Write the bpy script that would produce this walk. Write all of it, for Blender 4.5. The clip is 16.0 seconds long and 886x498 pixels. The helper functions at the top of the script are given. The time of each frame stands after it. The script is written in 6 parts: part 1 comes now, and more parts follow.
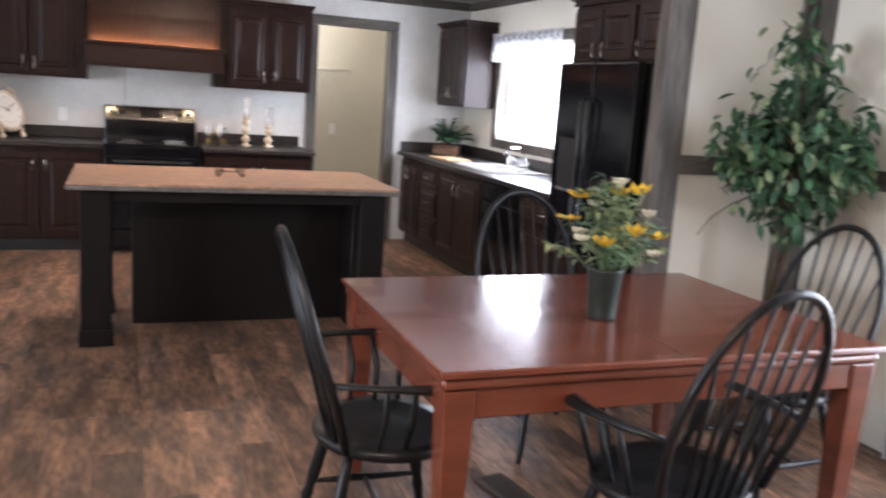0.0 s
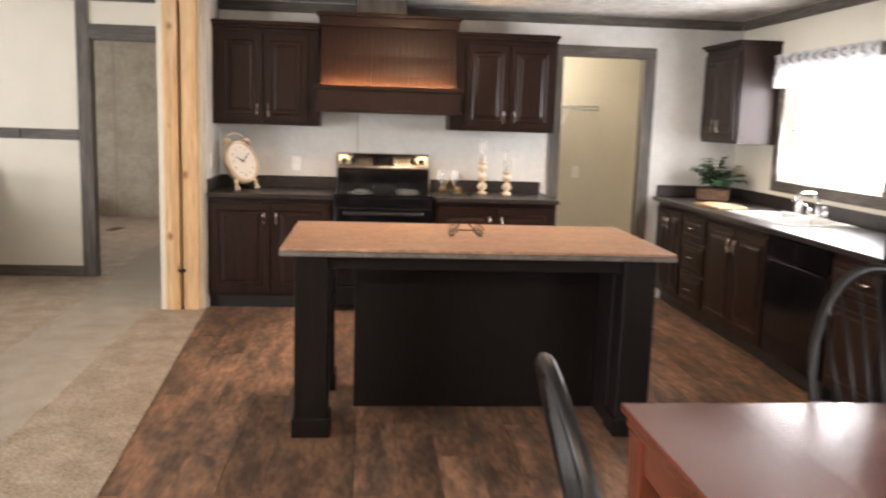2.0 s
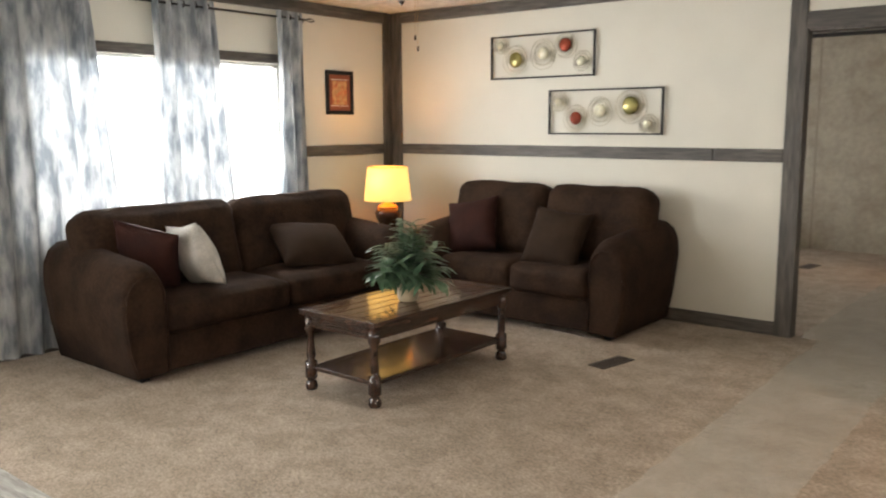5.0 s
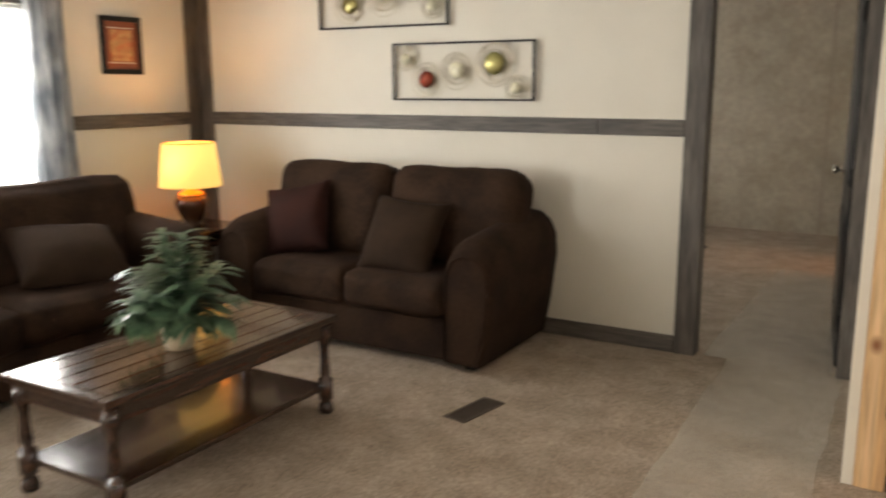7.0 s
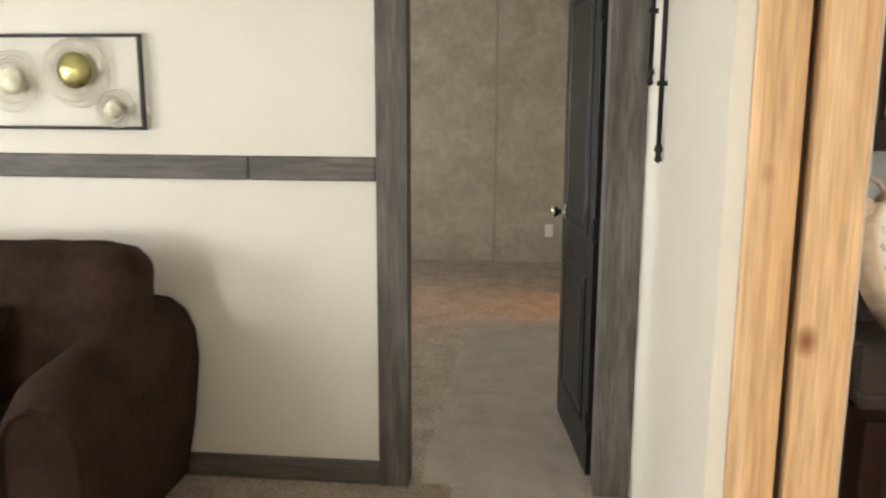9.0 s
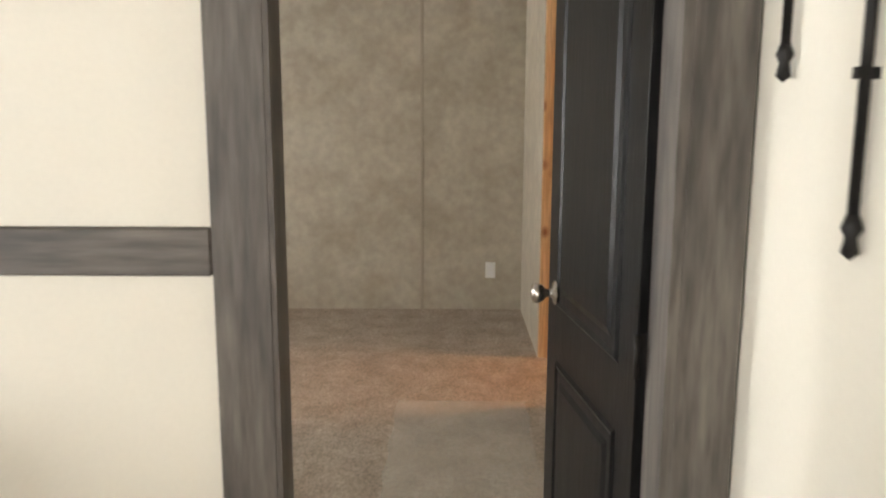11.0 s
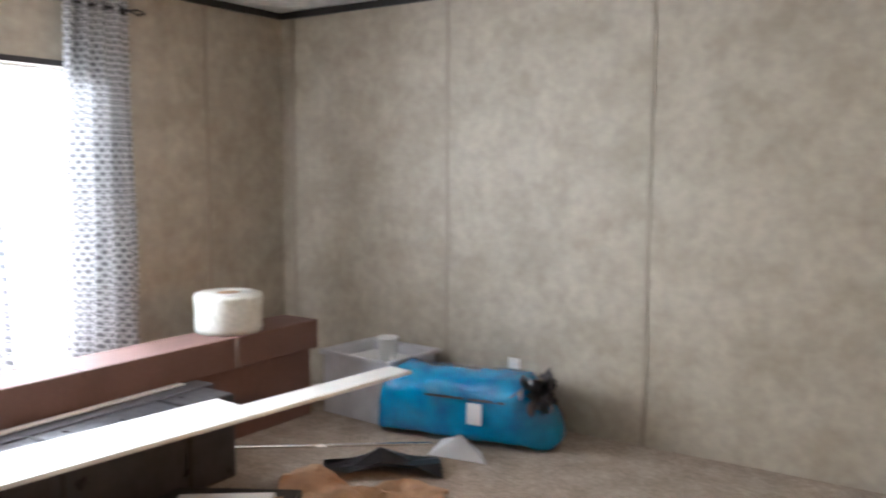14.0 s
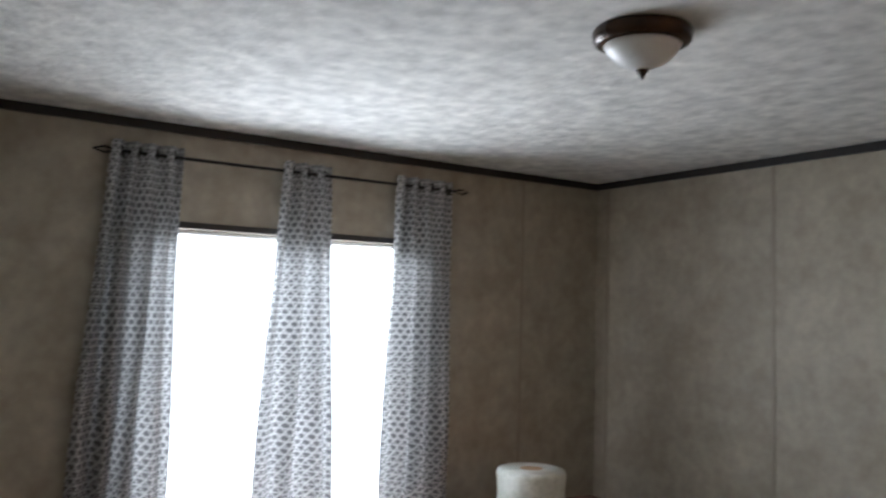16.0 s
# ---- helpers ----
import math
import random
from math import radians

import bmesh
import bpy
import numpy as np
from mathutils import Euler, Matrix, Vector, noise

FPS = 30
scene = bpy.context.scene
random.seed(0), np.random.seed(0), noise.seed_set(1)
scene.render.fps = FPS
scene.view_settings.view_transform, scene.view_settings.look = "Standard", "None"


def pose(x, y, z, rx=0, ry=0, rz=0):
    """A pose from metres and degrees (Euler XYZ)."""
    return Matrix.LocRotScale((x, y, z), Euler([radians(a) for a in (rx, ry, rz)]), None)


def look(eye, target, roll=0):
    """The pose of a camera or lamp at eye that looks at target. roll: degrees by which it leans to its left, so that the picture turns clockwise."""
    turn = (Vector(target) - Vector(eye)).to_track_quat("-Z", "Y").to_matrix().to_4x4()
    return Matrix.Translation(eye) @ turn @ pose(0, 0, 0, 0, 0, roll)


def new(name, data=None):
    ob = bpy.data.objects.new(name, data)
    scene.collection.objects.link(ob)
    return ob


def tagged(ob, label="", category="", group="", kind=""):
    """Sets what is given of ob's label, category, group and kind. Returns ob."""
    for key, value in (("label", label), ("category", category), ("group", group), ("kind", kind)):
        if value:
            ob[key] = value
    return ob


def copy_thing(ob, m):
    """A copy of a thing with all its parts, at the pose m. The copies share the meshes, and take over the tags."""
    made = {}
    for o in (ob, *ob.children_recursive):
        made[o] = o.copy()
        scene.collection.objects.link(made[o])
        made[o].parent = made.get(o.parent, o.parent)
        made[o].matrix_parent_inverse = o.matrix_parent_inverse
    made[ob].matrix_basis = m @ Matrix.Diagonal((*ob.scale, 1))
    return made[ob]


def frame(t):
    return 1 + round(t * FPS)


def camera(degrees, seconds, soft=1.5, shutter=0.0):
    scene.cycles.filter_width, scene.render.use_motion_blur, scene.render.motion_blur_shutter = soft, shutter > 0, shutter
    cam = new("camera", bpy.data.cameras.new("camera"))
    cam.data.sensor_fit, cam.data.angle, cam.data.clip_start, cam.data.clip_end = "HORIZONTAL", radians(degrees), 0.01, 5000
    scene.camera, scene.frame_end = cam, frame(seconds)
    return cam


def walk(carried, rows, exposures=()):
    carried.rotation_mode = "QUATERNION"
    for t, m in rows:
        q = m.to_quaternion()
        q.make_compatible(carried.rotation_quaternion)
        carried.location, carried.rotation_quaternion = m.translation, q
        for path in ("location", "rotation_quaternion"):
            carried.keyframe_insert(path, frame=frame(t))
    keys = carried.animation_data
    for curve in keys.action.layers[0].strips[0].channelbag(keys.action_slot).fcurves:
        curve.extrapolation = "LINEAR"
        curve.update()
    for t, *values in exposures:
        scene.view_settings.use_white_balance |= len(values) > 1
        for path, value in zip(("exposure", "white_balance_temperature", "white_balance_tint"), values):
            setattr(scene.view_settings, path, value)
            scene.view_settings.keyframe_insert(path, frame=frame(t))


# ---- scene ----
cam = camera(55.9, 16.0, soft=2.1, shutter=0.5)
PATH = [
    (0, (0.78, 0.617, 1.446), (1.494, 2.45, 1.082), 3.9),
    (0.5, (0.815, 0.746, 1.47), (1.322, 2.647, 1.108), 2.8),
    (1, (0.815, 0.969, 1.47), (1.228, 2.894, 1.12), 0.5),
    (1.5, (0.867, 1.257, 1.451), (1.191, 3.203, 1.121), 0.5),
    (2, (0.883, 1.578, 1.448), (1.064, 3.546, 1.144), 1.8),
    (2.5, (0.832, 1.909, 1.454), (0.727, 3.883, 1.147), 1.3),
    (3, (0.827, 2.18, 1.44), (0.347, 4.097, 1.134), 1.5),
    (3.5, (0.782, 2.453, 1.442), (0.001, 4.268, 1.133), 3.3),
    (4, (0.643, 2.753, 1.429), (-0.362, 4.453, 1.111), 2.7),
    (4.2, (0.556, 2.841, 1.436), (-0.529, 4.496, 1.148), 2.0),
    (6.3, (-0.238, 4.053, 1.455), (-1.541, 5.531, 1.109), -1.5),
    (6.5, (-0.266, 4.199, 1.458), (-1.507, 5.725, 1.099), -0.9),
    (7, (-0.441, 4.536, 1.461), (-1.431, 6.23, 1.075), -0.2),
    (7.5, (-0.625, 4.875, 1.533), (-1.36, 6.694, 1.142), -1.3),
    (8, (-0.806, 5.237, 1.51), (-1.34, 7.125, 1.125), -0.9),
    (8.5, (-0.889, 5.615, 1.508), (-1.273, 7.539, 1.12), 0.4),
    (9, (-1.017, 6.006, 1.517), (-1.221, 7.96, 1.142), 0.2),
    (9.2, (-1.046, 6.137, 1.516), (-1.216, 8.095, 1.143), -0.2),
    (11.3, (-1.157, 7.765, 1.5), (-1.161, 9.735, 1.152), 0.3),
    (11.5, (-1.143, 7.928, 1.483), (-1.17, 9.899, 1.145), 0.6),
    (12, (-1.161, 8.331, 1.476), (-1.212, 10.305, 1.161), -0.2),
    (12.5, (-1.154, 8.604, 1.459), (-1.287, 10.58, 1.174), -0.1),
    (13, (-1.154, 8.824, 1.399), (-1.55, 10.772, 1.178), 0.9),
    (13.5, (-1.031, 9.102, 1.35), (-1.837, 10.923, 1.17), 1.0),
    (14, (-1.055, 9.308, 1.437), (-2.171, 10.956, 1.242), 0.2),
    (14.5, (-1.072, 9.401, 1.461), (-2.496, 10.796, 1.293), 0.5),
    (15, (-1.021, 9.512, 1.506), (-2.695, 10.606, 1.472), 1.7),
    (15.5, (-1.038, 9.497, 1.493), (-2.784, 10.463, 1.623), 1.6),
    (16, (-1.061, 9.469, 1.59), (-2.725, 10.57, 1.731), 1.6),
]
EXPOSURES = [(0.0, -0.08, 5800, 16), (0.6, 0.05, 6250, 16), (1.5, 0.1, 6400, 16), (2.5, 0.08, 7000, 14), (4.0, -0.02, 6800, 11), (6.3, -0.47, 6750, 11), (7.0, -0.38, 7200, 13), (8.5, -0.03, 7000, 10), (9.2, 0.22, 6750, 10),
             (11.4, 0.42, 6850, 12), (12.0, 0.78, 6800, 12), (12.5, 1.25, 6350, 12), (13.0, 1.08, 6350, 16), (13.5, 1.0, 5900, 15), (14.5, 0.17, 5950, 12), (15.0, -0.22, 5800, 10), (16.0, -0.76, 5900, 10)]
walk(cam, [(t, look(a, b, r)) for t, a, b, r in PATH], EXPOSURES)

# ---- light ----
world = bpy.data.worlds.new("sky")
scene.world = world
world.use_nodes = True
wn = world.node_tree.nodes
sky = wn.new("ShaderNodeTexSky")
sky.sky_type, sky.sun_disc = "NISHITA", False
sky.sun_elevation, sky.sun_rotation = radians(40), radians(250)
world.node_tree.links.new(sky.outputs[0], wn["Background"].inputs[0])
wn["Background"].inputs[1].default_value = 0.12


def lamp(name, kind, energy, color, m, size=0.1, size_y=0.0):
    data = bpy.data.lights.new(name, kind)
    data.energy, data.color = energy, color
    if kind == "AREA":
        data.shape, data.size, data.size_y = "RECTANGLE", size, size_y or size
    elif kind == "SUN":
        data.angle = size
    else:
        data.shadow_soft_size = size
    ob = new(name, data)
    ob.matrix_world = m
    return ob


# overcast day: a broad weak sun, and the sky's light through each window
lamp("sun", "SUN", 0.8, (1, 0.96, 0.9), look((-10, 3, 12), (0, 6, 0)), radians(12))
SKY = (0.93, 0.97, 1.0)
lamp("sky_living_window", "AREA", 195, SKY, look((-5.11, 6.67, 1.32), (0, 6.67, 0.7)), 2.0, 1.1)
# the front window is assumed; its lamp is added to brighten the carpet
lamp("added_front_daylight", "AREA", 340, SKY, look((-5.11, 1.8, 1.34), (0, 2.4, 0.7)), 2.3, 1.1)
lamp("sky_bedroom_window", "AREA", 178, SKY, look((-5.23, 11.22, 1.15), (-2.6, 11.22, 0.55)), 1.45, 1.45)
lamp("sky_kitchen_window", "AREA", 64, SKY, look((3.96, 6.96, 1.5), (0, 6.96, 0.9)), 1.25, 0.75)
lamp("sky_dining_window", "AREA", 90, SKY, look((3.96, 2.12, 1.2), (0, 2.12, 0.7)), 1.75, 1.6)
BULB = (1.0, 0.72, 0.46)
lamp("kitchen_bulb", "AREA", 36, BULB, pose(1.25, 6.6, 2.31), 0.15)
# unseen lamp added over the start to warm the plank floor
lamp("added_floor_fill", "AREA", 85, BULB, pose(0.5, 1.1, 2.31), 0.15)
lamp("pantry_bulb", "POINT", 32, (1.0, 0.93, 0.78), pose(2.25, 8.95, 2.16), 0.06)
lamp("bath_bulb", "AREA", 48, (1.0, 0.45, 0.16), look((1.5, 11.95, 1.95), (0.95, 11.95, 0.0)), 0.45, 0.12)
lamp("table_lamp_bulb", "POINT", 23, (1.0, 0.55, 0.2), pose(-4.63, 8.42, 0.93), 0.05)
lamp("hood_bulb", "AREA", 15, (1.0, 0.64, 0.28), look((1.024, 7.912, 1.677), (1.024, 7.99, 1.735)), 0.96, 0.03)
for lx in (0.67, 1.35):
    lamp("range_bulb", "AREA", 0.22, (1.0, 0.72, 0.4), look((lx, 8.0, 1.468), (lx, 8.08, 0.0)), 0.07, 0.06)


# ---- materials ----
def material(name, color, rough=0.6, metal=0.0, vary=0.12, scale=6.0, grain=0.0, grain_scale=60.0, bump=0.0, stretch=(1, 1, 1),
             dark=None, spec=0.5, coat=0.0, piece=0.0, bump_scale=None):
    """Base colour mottled at two scales, with fine relief. dark: second colour of the mottling. piece: change from piece to piece."""
    m = bpy.data.materials.new(name)
    m.use_nodes = True
    nt = m.node_tree
    b = nt.nodes["Principled BSDF"]
    b.inputs["Metallic"].default_value = metal
    b.inputs["Specular IOR Level"].default_value = spec
    b.inputs["Coat Weight"].default_value = coat
    tc = nt.nodes.new("ShaderNodeTexCoord")
    mp = nt.nodes.new("ShaderNodeMapping")
    mp.inputs["Scale"].default_value = stretch
    shift = nt.nodes.new("ShaderNodeVectorMath")
    shift.operation = "MULTIPLY"
    shift.inputs[1].default_value = (37.0, 53.0, 11.0) if piece else (0, 0, 0)
    add = nt.nodes.new("ShaderNodeVectorMath")
    nt.links.new(tc.outputs["Object"], add.inputs[0])
    nt.links.new(shift.outputs[0], add.inputs[1])
    nt.links.new(add.outputs[0], mp.inputs[0])

    def noise_node(s, detail=4.0):
        n = nt.nodes.new("ShaderNodeTexNoise")
        n.inputs["Scale"].default_value, n.inputs["Detail"].default_value = s, detail
        nt.links.new(mp.outputs[0], n.inputs["Vector"])
        return n
    big, fine = noise_node(scale), noise_node(grain_scale, 3.0)
    c2 = dark or tuple(v * (1 - 2 * vary) for v in color)
    ramp = nt.nodes.new("ShaderNodeValToRGB")
    ramp.color_ramp.elements[0].position, ramp.color_ramp.elements[1].position = 0.36, 0.64
    ramp.color_ramp.elements[0].color, ramp.color_ramp.elements[1].color = (*c2, 1), (*color, 1)
    nt.links.new(big.outputs["Fac"], ramp.inputs[0])
    out = ramp.outputs[0]
    if grain:
        r2 = nt.nodes.new("ShaderNodeMapRange")
        r2.inputs[1].default_value, r2.inputs[2].default_value = 0.3, 0.7
        r2.inputs[3].default_value, r2.inputs[4].default_value = 1 - grain, 1 + grain * 0.5
        nt.links.new(fine.outputs["Fac"], r2.inputs[0])
        mul = nt.nodes.new("ShaderNodeVectorMath")
        mul.operation = "SCALE"
        nt.links.new(out, mul.inputs[0])
        nt.links.new(r2.outputs[0], mul.inputs["Scale"])
        out = mul.outputs[0]
    if piece:
        oi = nt.nodes.new("ShaderNodeObjectInfo")
        nt.links.new(oi.outputs["Random"], shift.inputs[0])
        r3 = nt.nodes.new("ShaderNodeMapRange")
        r3.inputs[3].default_value, r3.inputs[4].default_value = 1 - piece, 1 + piece
        nt.links.new(oi.outputs["Random"], r3.inputs[0])
        mul = nt.nodes.new("ShaderNodeVectorMath")
        mul.operation = "SCALE"
        nt.links.new(out, mul.inputs[0])
        nt.links.new(r3.outputs[0], mul.inputs["Scale"])
        out = mul.outputs[0]
    nt.links.new(out, b.inputs["Base Color"])
    rr = nt.nodes.new("ShaderNodeMapRange")
    rr.inputs[3].default_value, rr.inputs[4].default_value = max(0.02, rough - 0.08), min(1, rough + 0.08)
    nt.links.new(big.outputs["Fac"], rr.inputs[0])
    nt.links.new(rr.outputs[0], b.inputs["Roughness"])
    if bump:
        bp = nt.nodes.new("ShaderNodeBump")
        bp.inputs["Strength"].default_value, bp.inputs["Distance"].default_value = bump, 0.01
        src = fine if bump_scale is None else noise_node(bump_scale, 5.0)
        nt.links.new(src.outputs["Fac"], bp.inputs["Height"])
        nt.links.new(bp.outputs[0], b.inputs["Normal"])
    return m


def glow(name, color, strength):
    m = bpy.data.materials.new(name)
    m.use_nodes = True
    b = m.node_tree.nodes["Principled BSDF"]
    b.inputs["Base Color"].default_value = (*color, 1)
    b.inputs["Emission Color"].default_value = (*color, 1)
    b.inputs["Emission Strength"].default_value = strength
    return m


def glass(name, color=(1, 1, 1), rough=0.0):
    m = bpy.data.materials.new(name)
    m.use_nodes = True
    b = m.node_tree.nodes["Principled BSDF"]
    b.inputs["Base Color"].default_value = (*color, 1)
    b.inputs["Transmission Weight"].default_value, b.inputs["Roughness"].default_value = 1.0, rough
    b.inputs["IOR"].default_value = 1.45
    return m


def cloth(name, color, dark, scale=20.0, see=0.35, stretch=(1, 1, 1), pattern=""):
    """Thin woven cloth that lets some light through."""
    m = material(name, color, 0.9, 0, 0.1, scale, 0.15, 400.0, 0.2, stretch, dark)
    nt = m.node_tree
    b = nt.nodes["Principled BSDF"]
    src = b.inputs["Base Color"].links[0].from_socket
    if pattern == "lattice":
        tc = nt.nodes.new("ShaderNodeTexCoord")
        uv = tc.outputs["UV"]
        facs = []
        for ang, period in ((32, 10.0), (148, 10.0), (90, 10.0)):
            mp = nt.nodes.new("ShaderNodeMapping")
            mp.inputs["Rotation"].default_value = (0, 0, radians(ang))
            nt.links.new(uv, mp.inputs[0])
            w = nt.nodes.new("ShaderNodeTexWave")
            w.inputs["Scale"].default_value = period
            nt.links.new(mp.outputs[0], w.inputs["Vector"])
            facs.append(w.outputs["Fac"])
        mx = nt.nodes.new("ShaderNodeMath")
        mx.operation = "MAXIMUM"
        nt.links.new(facs[0], mx.inputs[0])
        nt.links.new(facs[1], mx.inputs[1])
        mx2 = nt.nodes.new("ShaderNodeMath")
        mx2.operation = "MAXIMUM"
        nt.links.new(mx.outputs[0], mx2.inputs[0])
        nt.links.new(facs[2], mx2.inputs[1])
        ramp = nt.nodes.new("ShaderNodeValToRGB")
        ramp.color_ramp.elements[0].position, ramp.color_ramp.elements[1].position = 0.84, 0.97
        ramp.color_ramp.elements[0].color, ramp.color_ramp.elements[1].color = (*dark, 1), (*color, 1)
        nt.links.new(mx2.outputs[0], ramp.inputs[0])
        src = ramp.outputs[0]
        nt.links.new(src, b.inputs["Base Color"])
    tr = nt.nodes.new("ShaderNodeBsdfTranslucent")
    nt.links.new(src, tr.inputs[0])
    mix = nt.nodes.new("ShaderNodeMixShader")
    mix.inputs[0].default_value = see
    out = nt.nodes["Material Output"]
    nt.links.new(b.outputs[0], mix.inputs[1])
    nt.links.new(tr.outputs[0], mix.inputs[2])
    nt.links.new(mix.outputs[0], out.inputs[0])
    return m


M_WHITE = material("white_wallboard", (0.70, 0.662, 0.565), 0.55, vary=0.02, scale=3, grain=0.02, grain_scale=90, bump=0.03)
M_BACKSPLASH = material("pale_wallboard", (0.66, 0.65, 0.62), 0.5, vary=0.05, scale=4, grain=0.05, grain_scale=30, bump=0.03)
M_BEIGE = material("mottled_beige_wallboard", (0.43, 0.378, 0.295), 0.55, scale=5.5, dark=(0.35, 0.30, 0.225), grain=0.13, grain_scale=17, bump=0.03)
M_STRIP = material("beige_batten", (0.335, 0.287, 0.217), 0.5, vary=0.05)
M_TRIM = material("weathered_grey_wood_trim", (0.128, 0.110, 0.092), 0.55, scale=2.4, dark=(0.063, 0.053, 0.045), grain=0.4, grain_scale=8, bump=0.1, stretch=(9, 9, 1.0))
M_TRIM_H = material("weathered_grey_wood_trim_level", (0.128, 0.110, 0.092), 0.55, scale=2.4, dark=(0.063, 0.053, 0.045), grain=0.4, grain_scale=8, bump=0.1, stretch=(1.0, 1.0, 9))
M_BLACKTRIM = material("black_crown_trim", (0.018, 0.015, 0.014), 0.45, vary=0.1)
M_CEIL = material("stippled_white_ceiling", (0.78, 0.76, 0.72), 0.85, vary=0.05, scale=8, grain=0.25, grain_scale=12, bump=1.0, bump_scale=15)
M_CARPET = material("beige_carpet", (0.445, 0.366, 0.29), 0.95, scale=6, dark=(0.35, 0.286, 0.223), grain=0.40, grain_scale=95, bump=0.7, spec=0.1, bump_scale=170)
M_VINYL = material("brown_wood_vinyl", (0.30, 0.170, 0.106), 0.48, spec=0.22, scale=2.2, dark=(0.105, 0.069, 0.052), grain=0.45, grain_scale=9, bump=0.05, stretch=(4.5, 1.3, 1), piece=0.30)
M_STUD = material("raw_pine_stud", (0.68, 0.47, 0.26), 0.65, scale=2.2, dark=(0.55, 0.335, 0.155), grain=0.26, grain_scale=9, bump=0.06, stretch=(10, 10, 0.6))
M_CAB = material("espresso_cabinet_wood", (0.0225, 0.0105, 0.0078), 0.35, spec=0.22, scale=3, dark=(0.017, 0.0082, 0.0064), grain=0.25, grain_scale=16, bump=0.03, stretch=(9, 9, 1))
M_DOOR = material("black_brown_door_paint", (0.0125, 0.0122, 0.0122), 0.34, spec=0.12, scale=3, dark=(0.007, 0.0065, 0.0065), grain=0.35, grain_scale=12, bump=0.08, stretch=(9, 9, 0.8))
M_GLOWSKY = glow("white_overcast_sky", (0.95, 0.98, 1.0), 4.0)


def knots(m, color, stretch, density):
    """Dark round knots scattered over raw wood."""
    nt = m.node_tree
    b = nt.nodes["Principled BSDF"]
    src = b.inputs["Base Color"].links[0].from_socket
    tc, mp, vo = nt.nodes.new("ShaderNodeTexCoord"), nt.nodes.new("ShaderNodeMapping"), nt.nodes.new("ShaderNodeTexVoronoi")
    mp.inputs["Scale"].default_value = stretch
    vo.inputs["Scale"].default_value = density
    ramp = nt.nodes.new("ShaderNodeValToRGB")
    ramp.color_ramp.elements[0].position, ramp.color_ramp.elements[1].position = 0.07, 0.20
    ramp.color_ramp.elements[0].color, ramp.color_ramp.elements[1].color = (1, 1, 1, 1), (0, 0, 0, 1)
    mix = nt.nodes.new("ShaderNodeMix")
    mix.data_type = "RGBA"
    nt.links.new(tc.outputs["Object"], mp.inputs[0])
    nt.links.new(mp.outputs[0], vo.inputs["Vector"])
    nt.links.new(vo.outputs["Distance"], ramp.inputs[0])
    nt.links.new(ramp.outputs[0], mix.inputs["Factor"])
    nt.links.new(src, mix.inputs["A"])
    mix.inputs["B"].default_value = (*color, 1)
    nt.links.new(mix.outputs["Result"], b.inputs["Base Color"])


knots(M_STUD, (0.22, 0.085, 0.03), (1.5, 1.0, 1.0), 4.6)
# island wood coloured near black, with the shade on its front put into it
M_ISLPANEL = material("shade_darkened_panel", (0.009, 0.0065, 0.0058), 0.5, spec=0.15, scale=3, dark=(0.007, 0.005, 0.0045), grain=0.2, grain_scale=14, stretch=(9, 9, 1))
M_ISLTOP = material("tan_granite_laminate", (0.52, 0.31, 0.19), 0.33, scale=9, dark=(0.36, 0.2, 0.12), grain=0.35, grain_scale=45)
M_ISLEDGE = material("grey_laminate_edge", (0.17, 0.15, 0.13), 0.4, scale=20, dark=(0.1, 0.09, 0.08), grain=0.3, grain_scale=60)
M_COUNTER = material("dark_speckled_laminate", (0.04, 0.032, 0.029), 0.34, spec=0.3, scale=18, dark=(0.025, 0.02, 0.019), grain=0.4, grain_scale=80)
M_BLACKGLOSS = material("gloss_black_enamel", (0.006, 0.006, 0.0075), 0.12, vary=0.1, spec=0.35)
M_BLACKPLASTIC = material("black_plastic", (0.015, 0.015, 0.016), 0.4, vary=0.1)
M_STEEL = material("brushed_steel", (0.62, 0.60, 0.57), 0.28, metal=1.0, vary=0.06, scale=6, grain=0.1, grain_scale=60, stretch=(1, 1, 12))
M_PANELSTEEL = material("smoked_steel", (0.42, 0.40, 0.37), 0.15, metal=1.0, vary=0.06, scale=6, grain=0.1, grain_scale=60, stretch=(1, 1, 12))
M_NICKEL = material("satin_nickel", (0.7, 0.66, 0.6), 0.25, metal=1.0, vary=0.05)
M_CHROME = material("chrome", (0.8, 0.8, 0.8), 0.08, metal=1.0, vary=0.02)
M_CREAM = material("distressed_cream_paint", (0.72, 0.62, 0.48), 0.6, scale=14, dark=(0.55, 0.42, 0.28), grain=0.1)
M_FACE = material("clock_paper", (0.80, 0.76, 0.70), 0.6, vary=0.05)
M_INK = material("black_ink", (0.02, 0.018, 0.016), 0.6, vary=0.05)
M_CHERRY = material("cherry_table_varnish", (0.135, 0.038, 0.021), 0.22, scale=2, dark=(0.105, 0.029, 0.016), grain=0.08, grain_scale=9, stretch=(1, 6, 6), coat=0.3)
M_BLACKWOOD = material("black_painted_wood", (0.008, 0.0085, 0.0095), 0.36, spec=0.25, vary=0.15, scale=8, grain=0.2, grain_scale=40)
M_DARKWOOD = material("dark_walnut_varnish", (0.050, 0.024, 0.014), 0.2, scale=4, dark=(0.024, 0.012, 0.008), grain=0.3, grain_scale=12, stretch=(8, 1, 8), coat=0.2)
M_TABLEPLANK = material("brown_plank_varnish", (0.085, 0.042, 0.02), 0.17, scale=4, dark=(0.045, 0.022, 0.012), grain=0.3, grain_scale=12, stretch=(9, 1, 9), coat=0.3, piece=0.2)
